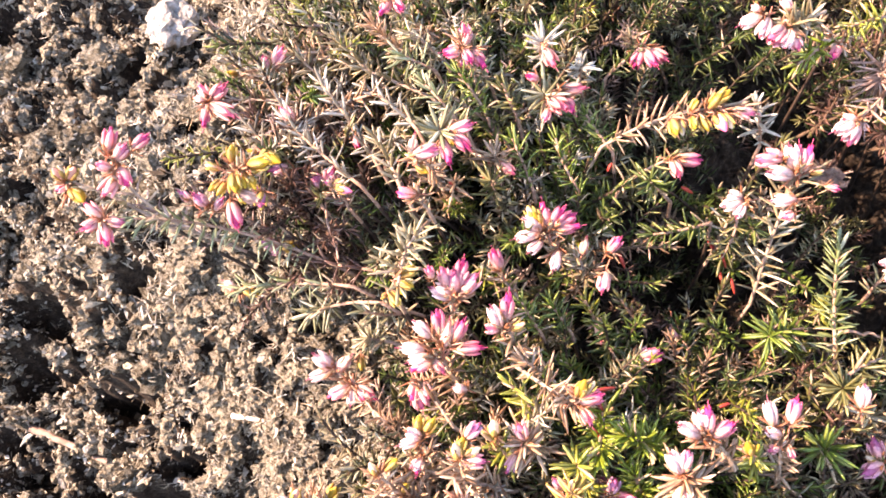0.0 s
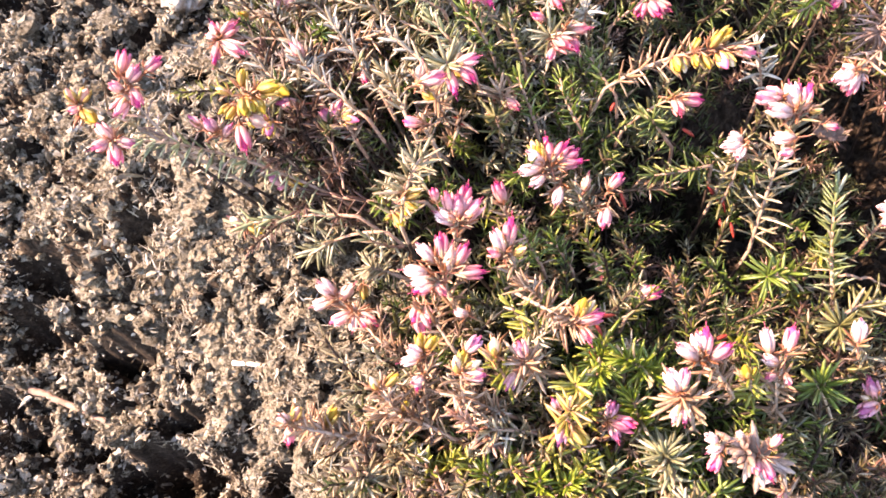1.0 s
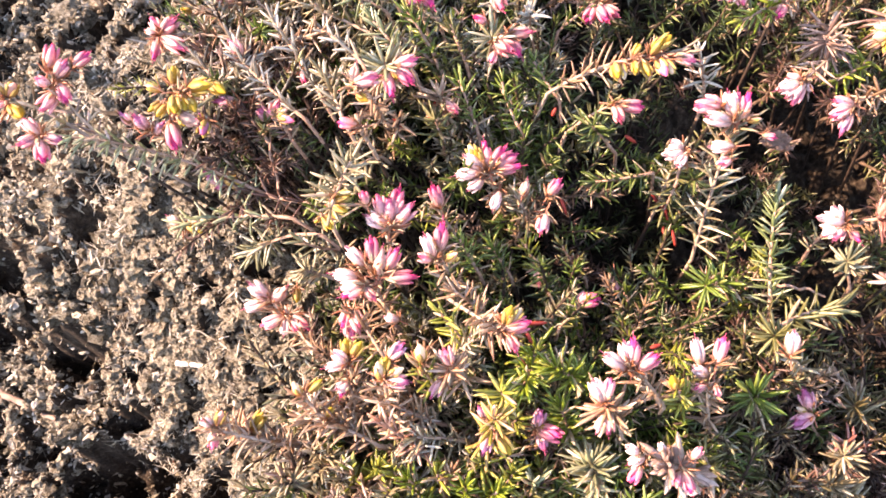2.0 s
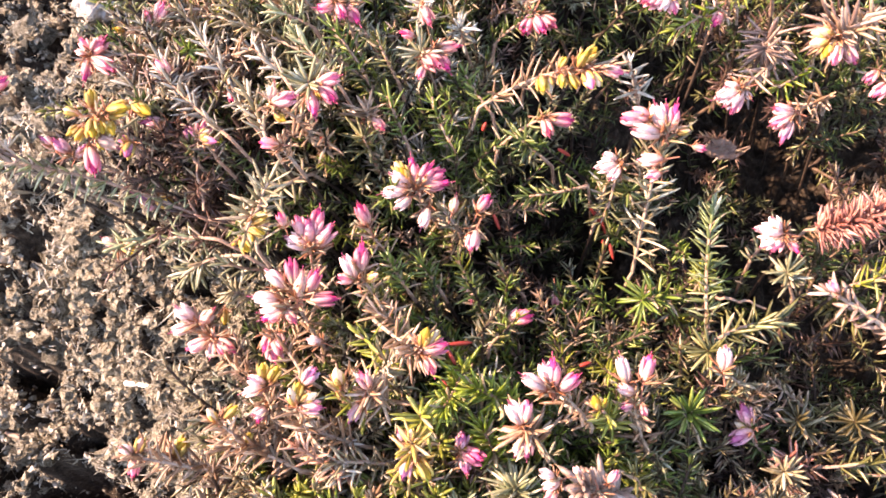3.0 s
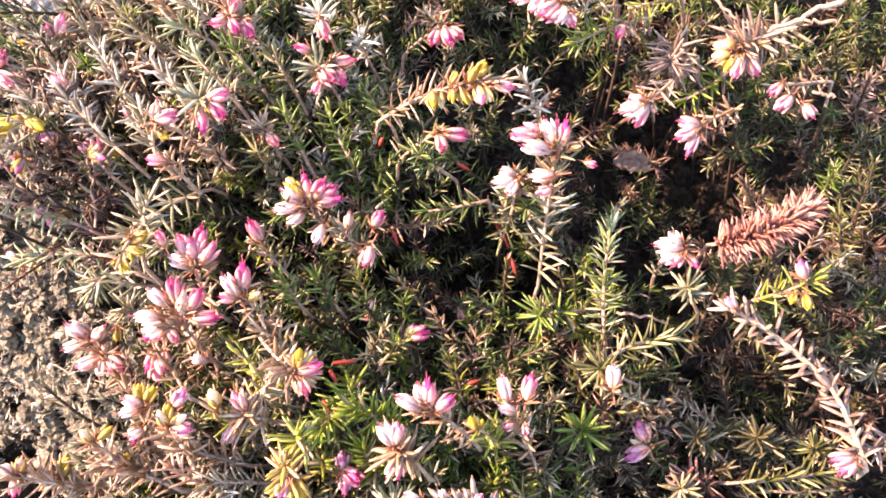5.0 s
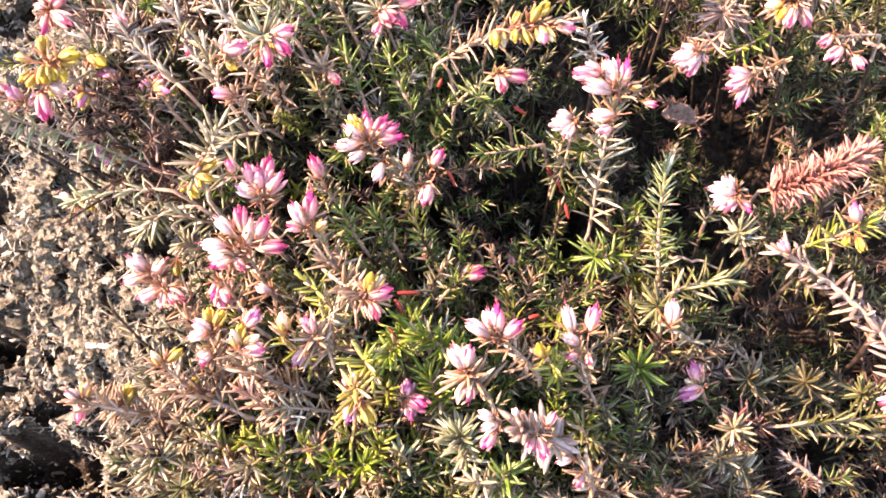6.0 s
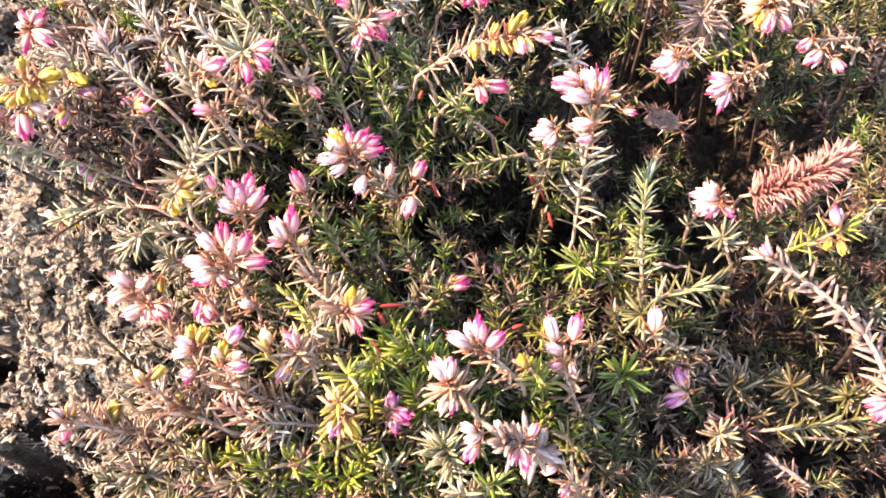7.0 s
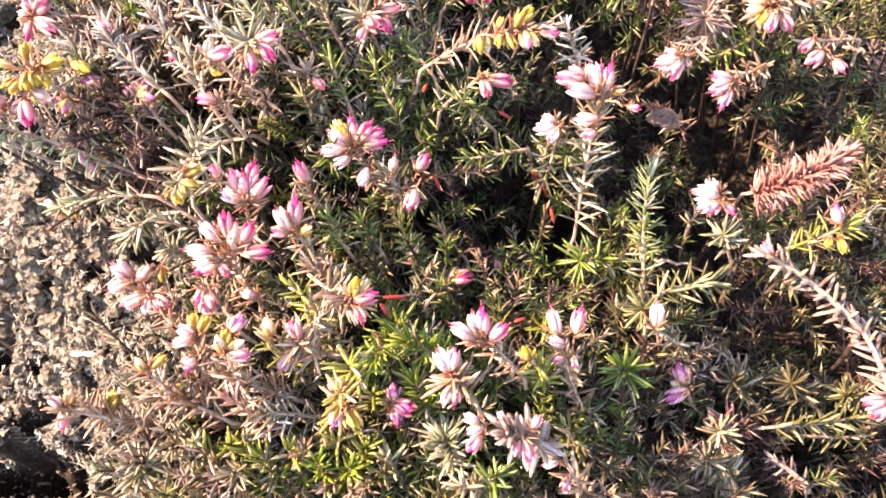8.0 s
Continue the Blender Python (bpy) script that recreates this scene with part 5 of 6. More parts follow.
bud(s, (-0.0955, 0.0846, 0.0902), (-0.0926, 0.0859, 0.0930), "peach")
bloom(s, (-0.0955, 0.0832, 0.0896), (-0.0971, 0.0813, 0.0913), "pink")
bud(s, (-0.0948, 0.0826, 0.0891), (-0.0905, 0.0787, 0.0901), "yellow")
s = sprig(shrub, (-0.0581, 0.0847, 0.0561), (-0.0691, 0.0819, 0.0824), "maroon", 0.0045, 9)
bloom(s, (-0.0662, 0.0809, 0.0821), (-0.0675, 0.0813, 0.0863), "purple")
bloom(s, (-0.0695, 0.0813, 0.0828), (-0.0722, 0.0834, 0.0846), "purple")
bloom(s, (-0.0645, 0.0798, 0.0813), (-0.0622, 0.0820, 0.0827), "purple")
s = sprig(shrub, (-0.0333, 0.0885, 0.0731), (-0.0535, 0.1071, 0.0762), "silver", 0.0045, 14)
bloom(s, (-0.0506, 0.1062, 0.0759), (-0.0535, 0.1086, 0.0787), "pink")
s = sprig(shrub, (-0.0230, 0.1316, 0.0787), (-0.0256, 0.1310, 0.0868), "tan", 0.0050, 6)
bloom(s, (-0.0252, 0.1311, 0.0873), (-0.0279, 0.1274, 0.0868), "hot")
bloom(s, (-0.0244, 0.1311, 0.0872), (-0.0223, 0.1273, 0.0874), "hot")
s = sprig(shrub, (-0.0065, 0.1167, 0.0734), (-0.0088, 0.1200, 0.0842), "bronze", 0.0050, 7)
bloom(s, (-0.0089, 0.1170, 0.0834), (-0.0123, 0.1155, 0.0845), "hot")
bloom(s, (-0.0082, 0.1175, 0.0836), (-0.0063, 0.1139, 0.0829), "hot")
bloom(s, (-0.0079, 0.1185, 0.0840), (-0.0066, 0.1204, 0.0858), "red")
s = sprig(shrub, (0.0825, 0.1389, 0.0616), (0.0690, 0.1263, 0.0723), "tan", 0.0055, 8, "wide")
bloom(s, (0.0616, 0.1276, 0.0746), (0.0567, 0.1254, 0.0749), "pale")
bloom(s, (0.0668, 0.1253, 0.0728), (0.0623, 0.1203, 0.0748), "pink")
bloom(s, (0.0688, 0.1247, 0.0722), (0.0663, 0.1191, 0.0731), "pale")
bloom(s, (0.0617, 0.1288, 0.0752), (0.0593, 0.1290, 0.0772), "pale")
bloom(s, (0.0690, 0.1290, 0.0741), (0.0670, 0.1317, 0.0762), "pink")
s = sprig(far_shrub, (0.0989, 0.1394, 0.0570), (0.0861, 0.1320, 0.0627), "limey", 0.0050, 8)
stray_leaf(shrub, (0.0177, 0.0419, 0.0621), (0.0226, 0.0429, 0.0599))
stray_leaf(shrub, (0.0175, 0.0403, 0.0627), (0.0191, 0.0376, 0.0619))
stray_leaf(shrub, (0.0162, 0.0345, 0.0616), (0.0178, 0.0322, 0.0622))
stray_leaf(shrub, (0.0497, 0.0847, 0.0428), (0.0529, 0.0805, 0.0402))
stray_leaf(shrub, (0.0531, 0.0778, 0.0370), (0.0535, 0.0741, 0.0355))
stray_leaf(shrub, (0.0263, 0.0773, 0.0532), (0.0278, 0.0740, 0.0512))
stray_leaf(shrub, (0.0449, 0.0404, 0.0510), (0.0474, 0.0411, 0.0512))
stray_leaf(shrub, (0.0243, 0.0943, 0.0635), (0.0253, 0.0956, 0.0650))
stray_leaf(shrub, (0.0420, 0.0923, 0.0575), (0.0452, 0.0913, 0.0556))
stray_leaf(shrub, (-0.0037, 0.0969, 0.0672), (-0.0053, 0.0922, 0.0660))
stray_leaf(shrub, (-0.0131, 0.0902, 0.0698), (-0.0106, 0.0885, 0.0687))
stray_leaf(shrub, (0.0521, 0.0797, 0.0450), (0.0536, 0.0768, 0.0418))
stray_leaf(shrub, (0.0542, 0.0741, 0.0420), (0.0552, 0.0706, 0.0398))
bare_branch(shrub, (0.0790, 0.0620, 0.0359), (0.0912, 0.0600, 0.0325), 0.0004)
bare_branch(shrub, (-0.0460, 0.1035, 0.0691), (-0.0387, 0.0718, 0.0692), 0.0004)
bare_branch(far_shrub, (0.1044, 0.1364, 0.0607), (0.1123, 0.1298, 0.0569), 0.0004)
bare_branch(far_shrub, (0.1343, 0.1287, 0.0568), (0.1250, 0.1282, 0.0577), 0.0005)
bare_branch(far_shrub, (0.1326, 0.1107, 0.0506), (0.1274, 0.1118, 0.0519), 0.0005)
s = sprig(shrub, (-0.0350, 0.1033, 0.0729), (-0.0448, 0.1169, 0.0763), "silver", 0.0049, 9)
s = sprig(shrub, (-0.0439, 0.1185, 0.0699), (-0.0518, 0.1253, 0.0778), "tan", 0.0049, 9)
s = sprig(shrub, (-0.0195, 0.0998, 0.0781), (-0.0334, 0.1153, 0.0748), "silver", 0.0045, 9)
s = sprig(shrub, (-0.0085, 0.1022, 0.0716), (-0.0176, 0.1109, 0.0804), "pale_green", 0.0050, 8)
s = sprig(shrub, (-0.0306, 0.1188, 0.0725), (-0.0411, 0.1283, 0.0792), "tan", 0.0049, 11)
s = sprig(shrub, (-0.0157, 0.1174, 0.0766), (-0.0249, 0.1207, 0.0799), "pale_green", 0.0050, 8)
s = sprig(shrub, (-0.0460, 0.0956, 0.0710), (-0.0547, 0.1117, 0.0751), "silver", 0.0053, 9)
s = sprig(shrub, (-0.0233, 0.0859, 0.0765), (-0.0297, 0.0991, 0.0781), "tan", 0.0045, 9)
s = sprig(shrub, (-0.0569, 0.0994, 0.0713), (-0.0660, 0.1105, 0.0733), "grey", 0.0049, 9)
s = sprig(shrub, (-0.0039, 0.1078, 0.0704), (-0.0099, 0.1140, 0.0799), "leafgreen", 0.0045, 8)
s = sprig(shrub, (-0.0231, 0.1223, 0.0779), (-0.0308, 0.1286, 0.0826), "bronze", 0.0045, 11)
s = sprig(shrub, (0.0052, 0.0372, 0.0605), (-0.0001, 0.0421, 0.0686), "limey", 0.0050, 7)
s = sprig(shrub, (0.0090, 0.0450, 0.0587), (0.0026, 0.0479, 0.0656), "bronze", 0.0050, 7)
s = sprig(shrub, (0.0005, 0.0350, 0.0602), (0.0072, 0.0365, 0.0676), "tan", 0.0050, 6)
s = sprig(shrub, (0.0279, 0.0196, 0.0493), (0.0243, 0.0261, 0.0579), "lime", 0.0045, 13, "dense")
s = sprig(shrub, (0.0139, 0.0588, 0.0492), (0.0091, 0.0656, 0.0539), "leafgreen", 0.0040, 8)
s = sprig(shrub, (0.0069, 0.0574, 0.0534), (0.0027, 0.0633, 0.0598), "leafgreen", 0.0040, 8)
s = sprig(shrub, (0.0209, 0.0609, 0.0431), (0.0177, 0.0671, 0.0496), "limey", 0.0040, 7)
s = sprig(shrub, (0.0327, 0.0629, 0.0370), (0.0266, 0.0687, 0.0452), "olive", 0.0040, 7)
s = sprig(shrub, (0.0063, 0.0919, 0.0615), (0.0021, 0.1011, 0.0698), "leafgreen", 0.0045, 8)
s = sprig(shrub, (0.0170, 0.0924, 0.0597), (0.0124, 0.1023, 0.0671), "leafgreen", 0.0040, 8)
s = sprig(shrub, (0.0264, 0.1016, 0.0597), (0.0201, 0.1095, 0.0656), "leafgreen", 0.0040, 8)
s = sprig(shrub, (0.0036, 0.1079, 0.0672), (0.0002, 0.1126, 0.0765), "olive", 0.0045, 8)
s = sprig(shrub, (-0.0081, 0.0052, 0.0394), (-0.0096, 0.0118, 0.0563), "limey", 0.0050, 8)
s = sprig(shrub, (0.0213, 0.0063, 0.0343), (0.0171, 0.0146, 0.0423), "leafgreen", 0.0050, 8)
s = sprig(shrub, (0.0255, 0.0081, 0.0382), (0.0205, 0.0154, 0.0442), "limey", 0.0045, 8)
s = sprig(shrub, (0.0762, 0.0121, 0.0145), (0.0716, 0.0184, 0.0238), "olive", 0.0050, 8)
s = sprig(shrub, (0.0597, 0.0156, 0.0247), (0.0549, 0.0188, 0.0456), "olive", 0.0045, 7)
s = sprig(shrub, (0.0034, 0.0153, 0.0382), (-0.0005, 0.0149, 0.0522), "leafgreen", 0.0050, 7)
s = sprig(shrub, (-0.0201, 0.0047, 0.0418), (-0.0207, 0.0118, 0.0558), "tan", 0.0050, 8)
s = sprig(far_shrub, (0.1453, 0.0372, 0.0120), (0.1339, 0.0315, 0.0170), "mauve", 0.0050, 8)
bloom(s, (0.1327, 0.0319, 0.0180), (0.1270, 0.0303, 0.0197), "pink")
bloom(s, (0.1332, 0.0308, 0.0173), (0.1287, 0.0276, 0.0187), "pink")
s = sprig(shrub, (-0.0057, 0.0066, 0.0333), (-0.0000, 0.0088, 0.0445), "pale_green", 0.0060, 4, "wide")
s = sprig(shrub, (0.0312, 0.0088, 0.0428), (0.0307, 0.0137, 0.0532), "pale_green", 0.0050, 7, "dense")
s = sprig(shrub, (0.0140, 0.0109, 0.0288), (0.0148, 0.0167, 0.0439), "sage", 0.0050, 7)
s = sprig(shrub, (0.0205, 0.0067, 0.0337), (0.0264, 0.0127, 0.0465), "leafgreen", 0.0050, 8)
s = sprig(shrub, (0.0027, 0.0068, 0.0302), (0.0061, 0.0141, 0.0417), "pale_green", 0.0045, 8)
s = sprig(shrub, (0.0087, 0.0054, 0.0271), (0.0184, 0.0086, 0.0384), "limey", 0.0040, 6)
s = sprig(shrub, (-0.0111, 0.0058, 0.0442), (-0.0040, 0.0120, 0.0493), "tan", 0.0050, 8)
s = sprig(shrub, (-0.0150, 0.0031, 0.0426), (-0.0093, 0.0062, 0.0527), "limey", 0.0040, 6)
s = sprig(shrub, (-0.0093, 0.0017, 0.0403), (-0.0053, 0.0071, 0.0472), "leafgreen", 0.0040, 7)
s = sprig(shrub, (0.0370, 0.0047, 0.0399), (0.0411, 0.0076, 0.0541), "leafgreen", 0.0050, 8)
s = sprig(shrub, (0.0017, 0.0136, 0.0441), (0.0097, 0.0160, 0.0473), "leafgreen", 0.0045, 7)
s = sprig(shrub, (0.0190, 0.0179, 0.0415), (0.0192, 0.0228, 0.0448), "bronze", 0.0045, 6)
bloom(s, (0.0191, 0.0233, 0.0457), (0.0188, 0.0264, 0.0482), "pink")
bloom(s, (0.0195, 0.0229, 0.0454), (0.0234, 0.0231, 0.0468), "pink")
s = sprig(shrub, (0.0102, 0.0032, 0.0302), (0.0102, 0.0075, 0.0323), "mauve", 0.0040, 5)
bloom(s, (0.0099, 0.0071, 0.0327), (0.0103, 0.0112, 0.0350), "pale")
s = sprig(shrub, (-0.0075, 0.0124, 0.0500), (-0.0032, 0.0169, 0.0586), "silver", 0.0040, 4, "sparse")
s = sprig(far_shrub, (0.1192, 0.1295, 0.0508), (0.1112, 0.1224, 0.0581), "mauve", 0.0085, 4, "wide")
s = sprig(far_shrub, (0.1169, 0.1306, 0.0528), (0.1120, 0.1274, 0.0555), "maroon", 0.0085, 3, "wide")
s = sprig(far_shrub, (0.1004, 0.1337, 0.0519), (0.0951, 0.1222, 0.0529), "mauve", 0.0070, 7, "wide")
s = sprig(far_shrub, (0.1327, 0.0259, 0.0081), (0.1121, 0.0241, 0.0151), "olive", 0.0045, 9, "sparse")
s = sprig(shrub, (-0.0365, 0.0841, 0.0709), (-0.0384, 0.0859, 0.0780), "maroon", 0.0040, 5)
bud(s, (-0.0382, 0.0858, 0.0785), (-0.0402, 0.0865, 0.0795), "pink")
bud(s, (-0.0382, 0.0856, 0.0784), (-0.0355, 0.0868, 0.0795), "peach")
bud(s, (-0.0377, 0.0854, 0.0782), (-0.0337, 0.0840, 0.0786), "pink")
s = sprig(shrub, (-0.0557, 0.0880, 0.0661), (-0.0568, 0.0869, 0.0758), "maroon", 0.0040, 5)
bud(s, (-0.0565, 0.0868, 0.0763), (-0.0573, 0.0876, 0.0780), "purple")
bud(s, (-0.0562, 0.0864, 0.0760), (-0.0558, 0.0821, 0.0771), "purple")
bud(s, (-0.0567, 0.0866, 0.0762), (-0.0587, 0.0865, 0.0775), "pink")
# -- end of placed sprigs --

# sunlit tips along the front edge
sprig(shrub, (-0.0272, 0.0119, 0.0400), (-0.0232, 0.0149, 0.0570), "tan", 0.0044, 9, "dense")
sprig(shrub, (-0.0155, 0.0070, 0.0400), (-0.0185, 0.0120, 0.0570), "limey", 0.0050, 7, "")
sprig(shrub, (-0.0172, 0.0105, 0.0380), (-0.0162, 0.0085, 0.0550), "bronze", 0.0040, 8, "dense")
sprig(shrub, (-0.0175, 0.0115, 0.0400), (-0.0125, 0.0125, 0.0570), "limey", 0.0044, 9, "dense")
sprig(shrub, (-0.0133, 0.0102, 0.0400), (-0.0093, 0.0132, 0.0570), "cream", 0.0050, 7, "")
sprig(shrub, (-0.0035, 0.0055, 0.0390), (-0.0065, 0.0105, 0.0560), "lime", 0.0040, 8, "dense")
sprig(shrub, (-0.0055, 0.0100, 0.0370), (-0.0045, 0.0080, 0.0540), "tan", 0.0044, 9, "dense")
sprig(shrub, (-0.0055, 0.0108, 0.0390), (-0.0005, 0.0118, 0.0560), "limey", 0.0050, 7, "")
sprig(shrub, (-0.0016, 0.0089, 0.0380), (0.0024, 0.0119, 0.0550), "bronze", 0.0040, 8, "dense")
sprig(shrub, (0.0082, 0.0045, 0.0370), (0.0052, 0.0095, 0.0540), "lime", 0.0044, 9, "dense")
sprig(shrub, (0.0070, 0.0160, 0.0380), (0.0080, 0.0140, 0.0550), "limey", 0.0050, 7, "")
sprig(shrub, (0.0068, 0.0079, 0.0360), (0.0118, 0.0089, 0.0530), "lime", 0.0040, 8, "dense")
sprig(shrub, (0.0110, 0.0095, 0.0370), (0.0150, 0.0125, 0.0540), "limey", 0.0044, 9, "dense")
sprig(shrub, (0.0217, 0.0060, 0.0360), (0.0187, 0.0110, 0.0530), "pale_green", 0.0050, 7, "")

# ---- filling shoots between the placed ones ----


def canopy_height(x, y):
    h = 0.064 - 0.22 * x + 0.13 * (y - 0.07)
    return h - 0.016 * np.clip((x - 0.07) / 0.03, 0, 1) * np.clip((0.07 - y) / 0.03, 0, 1)


def left_edge(y):
    return np.interp(y, [-0.04, 0.02, 0.045, 0.06, 0.07, 0.08, 0.105, 0.125, 0.145, 0.165, 0.25], [-0.036, -0.036, -0.028, -0.028, -0.036, -0.056, -0.066, -0.062, -0.055, -0.03, -0.01])


HOLLOWS = [(0.033, 0.089, 0.010), (0.033, 0.070, 0.010), (0.048, 0.073, 0.011),
           (0.049, 0.128, 0.011), (0.066, 0.112, 0.011), (0.058, 0.131, 0.009), (-0.042, 0.099, 0.008), (0.072, 0.118, 0.015), (0.076, 0.108, 0.015),
           (0.064, 0.120, 0.013), (0.079, 0.101, 0.012), (0.068, 0.130, 0.013), (0.039, 0.095, 0.010), (0.042, 0.083, 0.009), (0.117, 0.048, 0.012),
           (-0.009, 0.082, 0.008), (-0.038, 0.066, 0.005), (0.067, 0.076, 0.007), (0.100, 0.047, 0.007), (0.064, 0.034, 0.007), (0.086, 0.062, 0.006),
           (0.084, 0.094, 0.010), (0.089, 0.091, 0.010), (0.097, 0.096, 0.009), (0.093, 0.086, 0.009), (0.097, 0.105, 0.009), (0.039, 0.079, 0.012),
           (0.049, 0.081, 0.011), (0.053, 0.074, 0.008), (0.101, 0.086, 0.008), (0.086, 0.081, 0.007), (0.123, 0.103, 0.008), (0.108, 0.101, 0.007),
           (0.033, 0.133, 0.010), (0.055, 0.107, 0.007), (0.084, 0.0243, 0.0085), (0.1235, 0.0476, 0.010), (0.091, 0.046, 0.006), (0.058, 0.0195, 0.006)]


def shoot_arrays(rng, high, leaf):
    tip = np.array([rng.normal(0, 0.3), rng.normal(0, 0.3), 1.0]) * high
    path = curve_points((0, 0, 0), tip * (0.35, 0.35, 0.55), tip, 9)
    return leafy(path, leaf, 10, "fine", rng, 0.25), tube(path, np.linspace(0.0006, 0.0003, 9), 5)


fill_rng = np.random.default_rng(21)
FILL_KINDS = ["green", "leafgreen", "olive", "sage", "bronze", "tan", "mauve", "silver", "maroon", "limey", "dusk"]
SHOOTS = [shoot_arrays(fill_rng, fill_rng.uniform(0.018, 0.026), fill_rng.uniform(0.0028, 0.0042)) for _ in range(7)]
SHOOT_MESHES = {}


def fill_kind(x, y, rng):
    # maroon, dusk and green odds rise where shade is painted into the leaves
    if x > (0.085 if y > 0.06 else 0.06):
        odds = [1.2, 0.2, 1.5, 0, 0.8, 0.4, 0.8, 0, 5, 0, 6] if y < 0.06 else [4, 1, 3, 0.4, 0.5, 0.4, 0.7, 0, 3.5, 0.2]
    elif x < -0.03 and 0.07 < y < 0.108:
        odds = [1, 0.4, 1, 0.3, 0.4, 0.3, 1, 0, 7, 0]
    elif x < 0.014 and y > 0.085:
        odds = [1.5, 4, 2, 4, 0.9, 1.8, 0.6, 4, 0, 1.2]
    elif x < 0.012 and y < 0.04:
        odds = [0.4, 1.0, 1.5, 1.5, 6, 5, 1.5, 1.5, 0, 1]
    elif y > 0.112:
        odds = [6, 2, 3, 1, 0.3, 0.4, 0.2, 0, 1.2, 0]
    else:
        odds = [1.5, 5, 2.5, 0.5, 1, 2.5, 0.5, 0, 0, 4] if y < 0.022 else [4, 4, 4, 1.5, 1.2, 1.2, 0.4, 0, 0.2, 0.8]
    odds = odds + [0] * (len(FILL_KINDS) - len(odds))
    return rng.choice(FILL_KINDS, p=np.array(odds) / sum(odds))


def low_shoot(x, y, rest, woody):
    """A short shoot near the ground in a gap of the canopy, coloured dark for the shade there."""
    kind = str(fill_rng.choice(["maroon", "green", "olive"], p=[0.5, 0.35, 0.15]))
    (lv, lq), (sv, sq) = SHOOTS[int(fill_rng.integers(len(SHOOTS)))]
    lean = Euler((fill_rng.normal(0, 0.7), fill_rng.normal(0, 0.7), fill_rng.uniform(0, 6.28)))
    a = np.array(Matrix.LocRotScale((x, y, float(ground_height(x, y)) - 0.0008), lean, (fill_rng.uniform(0.62, 0.95),) * 3))
    rest[kind].append((lv @ a[:3, :3].T + a[:3, 3], lq))
    woody.append((sv @ a[:3, :3].T + a[:3, 3], sq))


def fill():
    near, rest = 0, {k: [] for k in FILL_KINDS}
    woody = []
    for n in range(4300):
        x, y = fill_rng.uniform(-0.085, 0.2), fill_rng.uniform(-0.05, 0.24)
        if n >= 2900:
            x, y = fill_rng.uniform(-0.08, 0.025), fill_rng.uniform(0.085, 0.2)
        if n >= 3500:
            x, y = fill_rng.uniform(-0.03, 0.11), fill_rng.uniform(-0.02, 0.05)
        if x < left_edge(y):
            continue
        dense = x < 0.015 and (y > 0.085 or y < 0.04) or y < 0.04 and x < 0.08
        top = canopy_height(x, y) - 0.002 - (0.011 if dense else 0.020) * fill_rng.random()
        drop = canopy_height(x, y) - top - 0.008
        if any((x - a + 0.15 * drop) ** 2 + (y - b - 0.49 * drop) ** 2 < r * r for a, b, r in HOLLOWS):
            if fill_rng.random() < 0.7:
                low_shoot(x, y, rest, woody)
            continue
        if x > 0.07 and fill_rng.random() < (0.45 if y < 0.05 else 0.3):
            continue
        pick = int(fill_rng.integers(len(SHOOTS)))
        kind = str(fill_kind(x, y, fill_rng))
        (lv, lq), (sv, sq) = SHOOTS[pick]
        scale = fill_rng.uniform(0.8, 1.2)
        z = max(top - 0.021 * scale, float(ground_height(x, y)) - 0.001)
        lean = Euler((fill_rng.normal(-0.15, 0.35), fill_rng.normal(0.0, 0.35), fill_rng.uniform(0, 6.28)))
        m = Matrix.LocRotScale((x, y, z), lean, (scale,) * 3)
        if near < 290 and 0.0 < y < 0.15 and -0.06 < x < 0.14 and fill_rng.random() < 0.6:
            near += 1
            if (pick, kind) not in SHOOT_MESHES:
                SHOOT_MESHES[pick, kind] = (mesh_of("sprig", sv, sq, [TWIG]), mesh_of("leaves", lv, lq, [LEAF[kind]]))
            stem_mesh, leaf_mesh = SHOOT_MESHES[pick, kind]
            plant = far_shrub if x > 0.083 else shrub
            stem = child("sprig", stem_mesh, plant, (x, y, z), plant.location)
            stem.rotation_euler, stem.scale = lean, (scale,) * 3
            leaves = new("leaves", leaf_mesh)
            leaves.parent = stem
        else:
            a = np.array(m)
            rest[kind].append((lv @ a[:3, :3].T + a[:3, 3], lq))
            woody.append((sv @ a[:3, :3].T + a[:3, 3], sq))
        gz = float(ground_height(x, y))
        if z > gz + 0.002 and (x < 0.05 or n % 40 == 0):
            foot = (x * 0.9 + 0.003, y * 0.9 + 0.007)
            low = (*foot, float(ground_height(*foot)) - 0.001)
            woody.append(tube(curve_points(low, (x, y, (gz + z) / 2), (x, y, z), 6), np.linspace(0.0006, 0.0004, 6), 5))
    for kind, made in rest.items():
        if made:
            v, q = joined(made)
            ob = child("undergrowth", mesh_of("undergrowth", v - np.array(shrub.location), q, [LEAF[kind]]), shrub, shrub.location, shrub.location)
            tagged(ob, kind="stuff")
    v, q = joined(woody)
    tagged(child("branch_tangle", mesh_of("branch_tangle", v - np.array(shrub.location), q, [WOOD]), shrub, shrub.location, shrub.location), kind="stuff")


fill()

# ---- small loose things ----


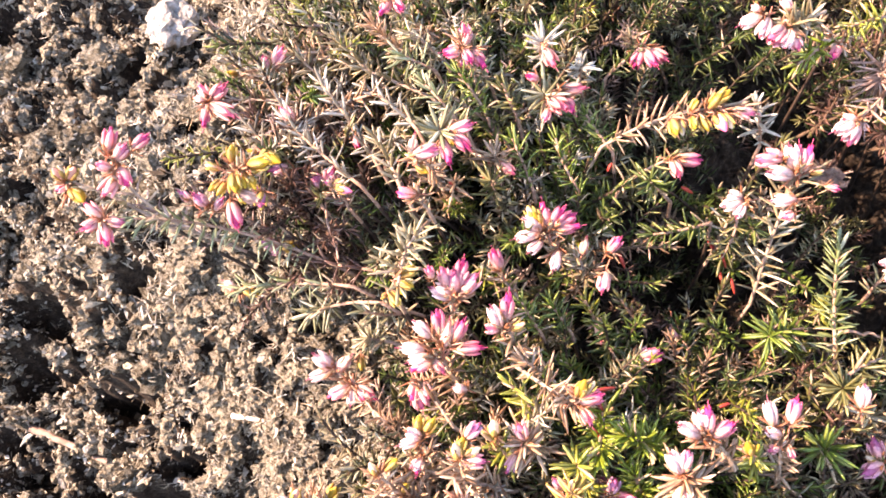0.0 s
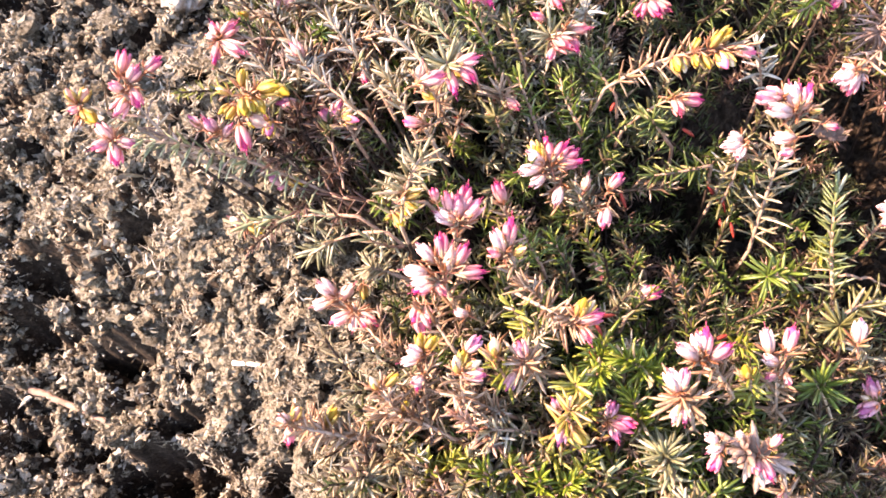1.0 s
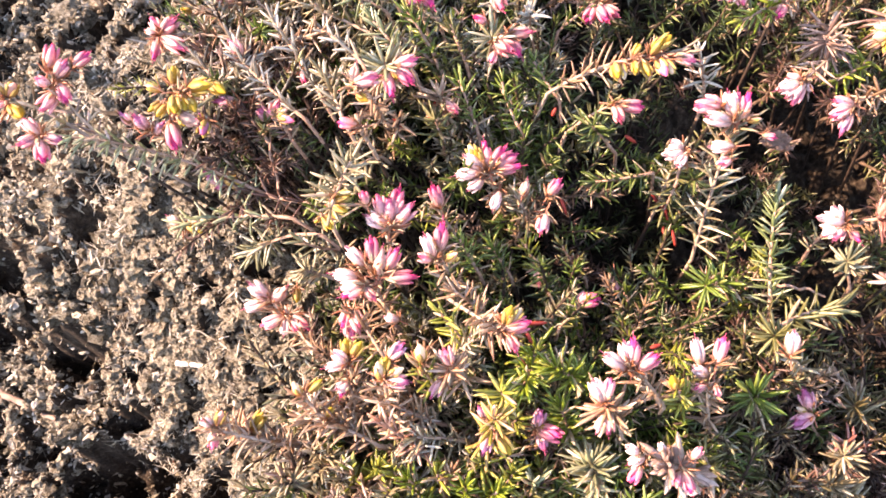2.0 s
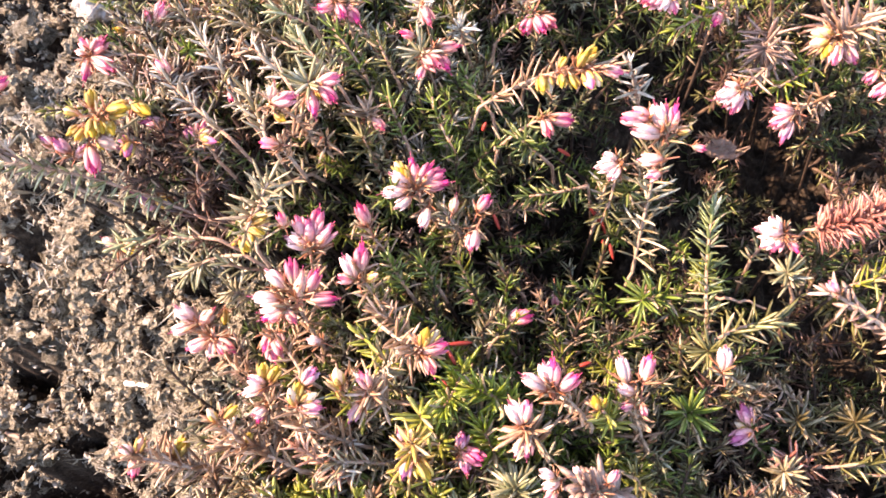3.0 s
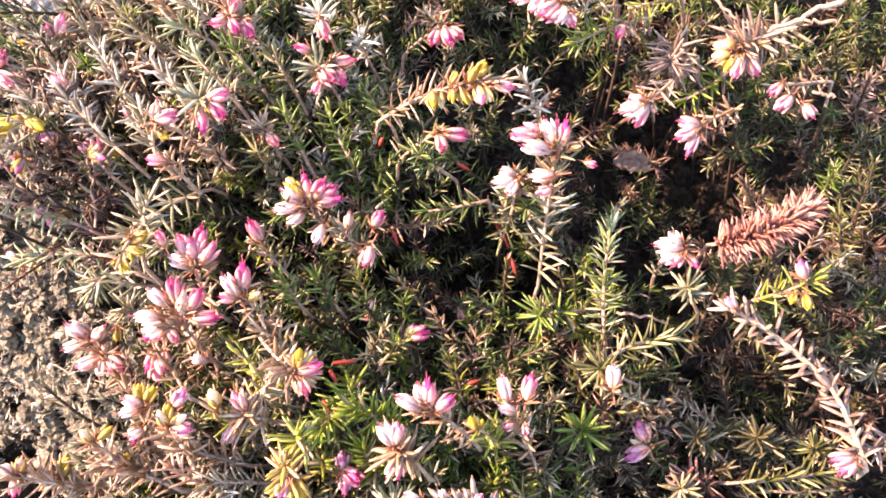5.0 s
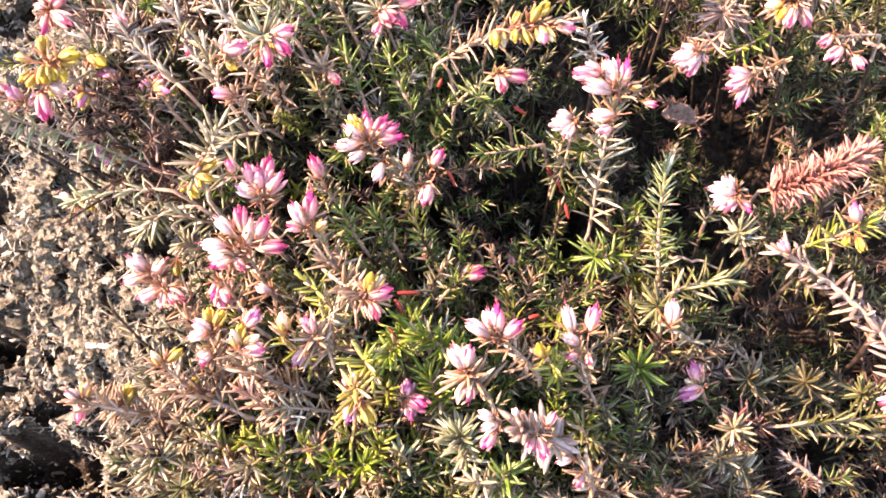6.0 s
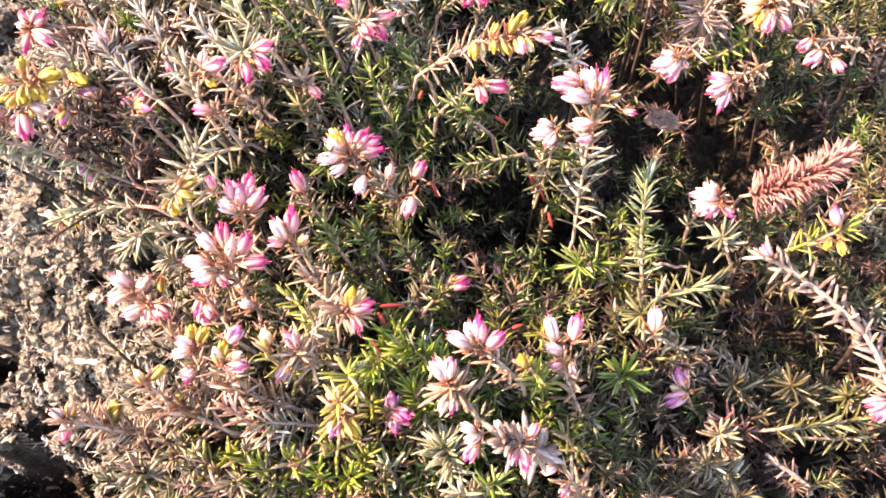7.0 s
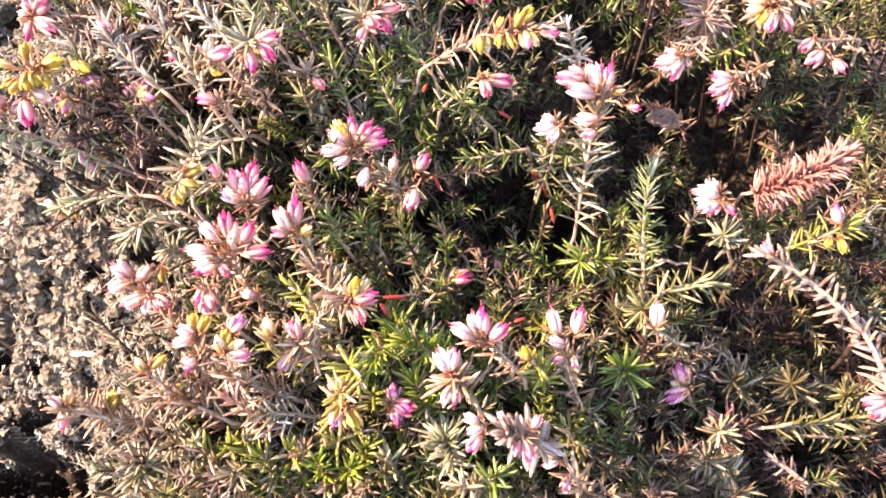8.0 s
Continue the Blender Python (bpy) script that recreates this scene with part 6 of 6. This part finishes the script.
def lump(name, at, size, material, rough, seed):
    rng = np.random.default_rng(seed)
    bm = bmesh.new()
    bmesh.ops.create_icosphere(bm, subdivisions=4, radius=1.0)
    off = Vector(rng.uniform(-9, 9, 3))
    for v in bm.verts:
        k = 1 + rough * noise.fractal(v.co * 1.6 + off, 1.0, 2.0, 4) + 0.5 * rough * (abs(noise.noise(v.co * 3.1 + off)) - 0.3)
        v.co = Vector((v.co.x * size[0], v.co.y * size[1], v.co.z * size[2])) * k
    me = bpy.data.meshes.new(name)
    bm.to_mesh(me)
    bm.free()
    for p in me.polygons:
        p.use_smooth = seed % 2 == 0
    me.materials.append(material)
    ob = new(name, me)
    ob.location = at
    return ob


def on_ground(x, y, up):
    return (x, y, float(ground_height(x, y)) + up)


def stick(name, a, b, radius, material, label, category, wobble=0.04, seed=1):
    rng = np.random.default_rng(seed)
    a, b = np.array(a), np.array(b)
    path = np.linspace(a, b, 12)
    path[1:-1] += rng.normal(0, wobble * np.linalg.norm(b - a) * 0.4, (10, 3))
    radii = radius * np.linspace(1.1, 0.6, 12) * rng.uniform(0.85, 1.15, 12)
    ob = new(name, mesh_of(name, *tube(path - a, radii, 7), [material]))
    ob.location = a
    return tagged(ob, label, category)


def flat_bit(name, at, long, wide, thick, turn, material, label, category, seed):
    """A thin curled flake with real thickness."""
    rng = np.random.default_rng(seed)
    bm = bmesh.new()
    bmesh.ops.create_grid(bm, x_segments=15, y_segments=9, size=0.5)
    for v in bm.verts:
        taper = (1 - (2 * abs(v.co.x)) ** 4 * 0.7)
        v.co = Vector((v.co.x * long, v.co.y * wide * taper + rng.normal(0, wide * 0.03), 0.35 * wide * (v.co.y * 2) ** 2 + wide * 0.22 * noise.noise(v.co * 5 + Vector((seed, 0, 0))) + rng.normal(0, wide * 0.015)))
    made = bmesh.ops.solidify(bm, geom=bm.faces[:], thickness=thick)
    me = bpy.data.meshes.new(name)
    bm.to_mesh(me)
    bm.free()
    me.materials.append(material)
    ob = new(name, me)
    ob.location = at
    ob.rotation_euler = turn
    return tagged(ob, label, category)


tagged(lump("stone", on_ground(-0.1335, 0.2045, 0.006), (0.0105, 0.0105, 0.0075), STONE, 0.3, 13), "small pale rough stone lying on the soil", "stone")
chip_a, chip_b = Vector((-0.0889, 0.0503, 0.0007)), Vector((-0.0740, 0.0467, 0.0095))
chip_up = 0.0007 + max(float(soil_top(p.x, p.y)) - p.z for p in (chip_a.lerp(chip_b, k) for k in (0.1, 0.3, 0.5, 0.7, 0.9))) + 0.0008
stick("wood_chip", chip_a + Vector((0, 0, chip_up)), chip_b + Vector((0, 0, chip_up)), 0.0009, CHIP, "bleached splinter of wood on the soil", "wood chip", 0.008, 8)
flat_bit("wood_chip", on_ground(-0.083, 0.176, 0.002), 0.005, 0.0016, 0.0005, (0.3, -0.4, 1.9), CHIP, "bleached splinter of wood on the soil", "wood chip", 3)
flat_bit("dry_leaf", (0.0859, 0.1051, 0.033), 0.011, 0.006, 0.0003, (0.15, 0.5, 0.25), DRY_LEAF, "curled brown dead leaf caught in the heath", "dead leaf", 6)
stick("twig", on_ground(-0.227, 0.067, 0.003), on_ground(-0.1678, 0.0461, 0.004), 0.0016, DRY_LEAF, "short brown twig lying on the soil", "twig", 0.015, 3)
stick("twig", (0.1400, 0.1350, 0.0600), (0.1120, 0.1250, 0.0560), 0.0007, PALE_STEM, "bare pale woody twig above the heath", "twig", seed=4)
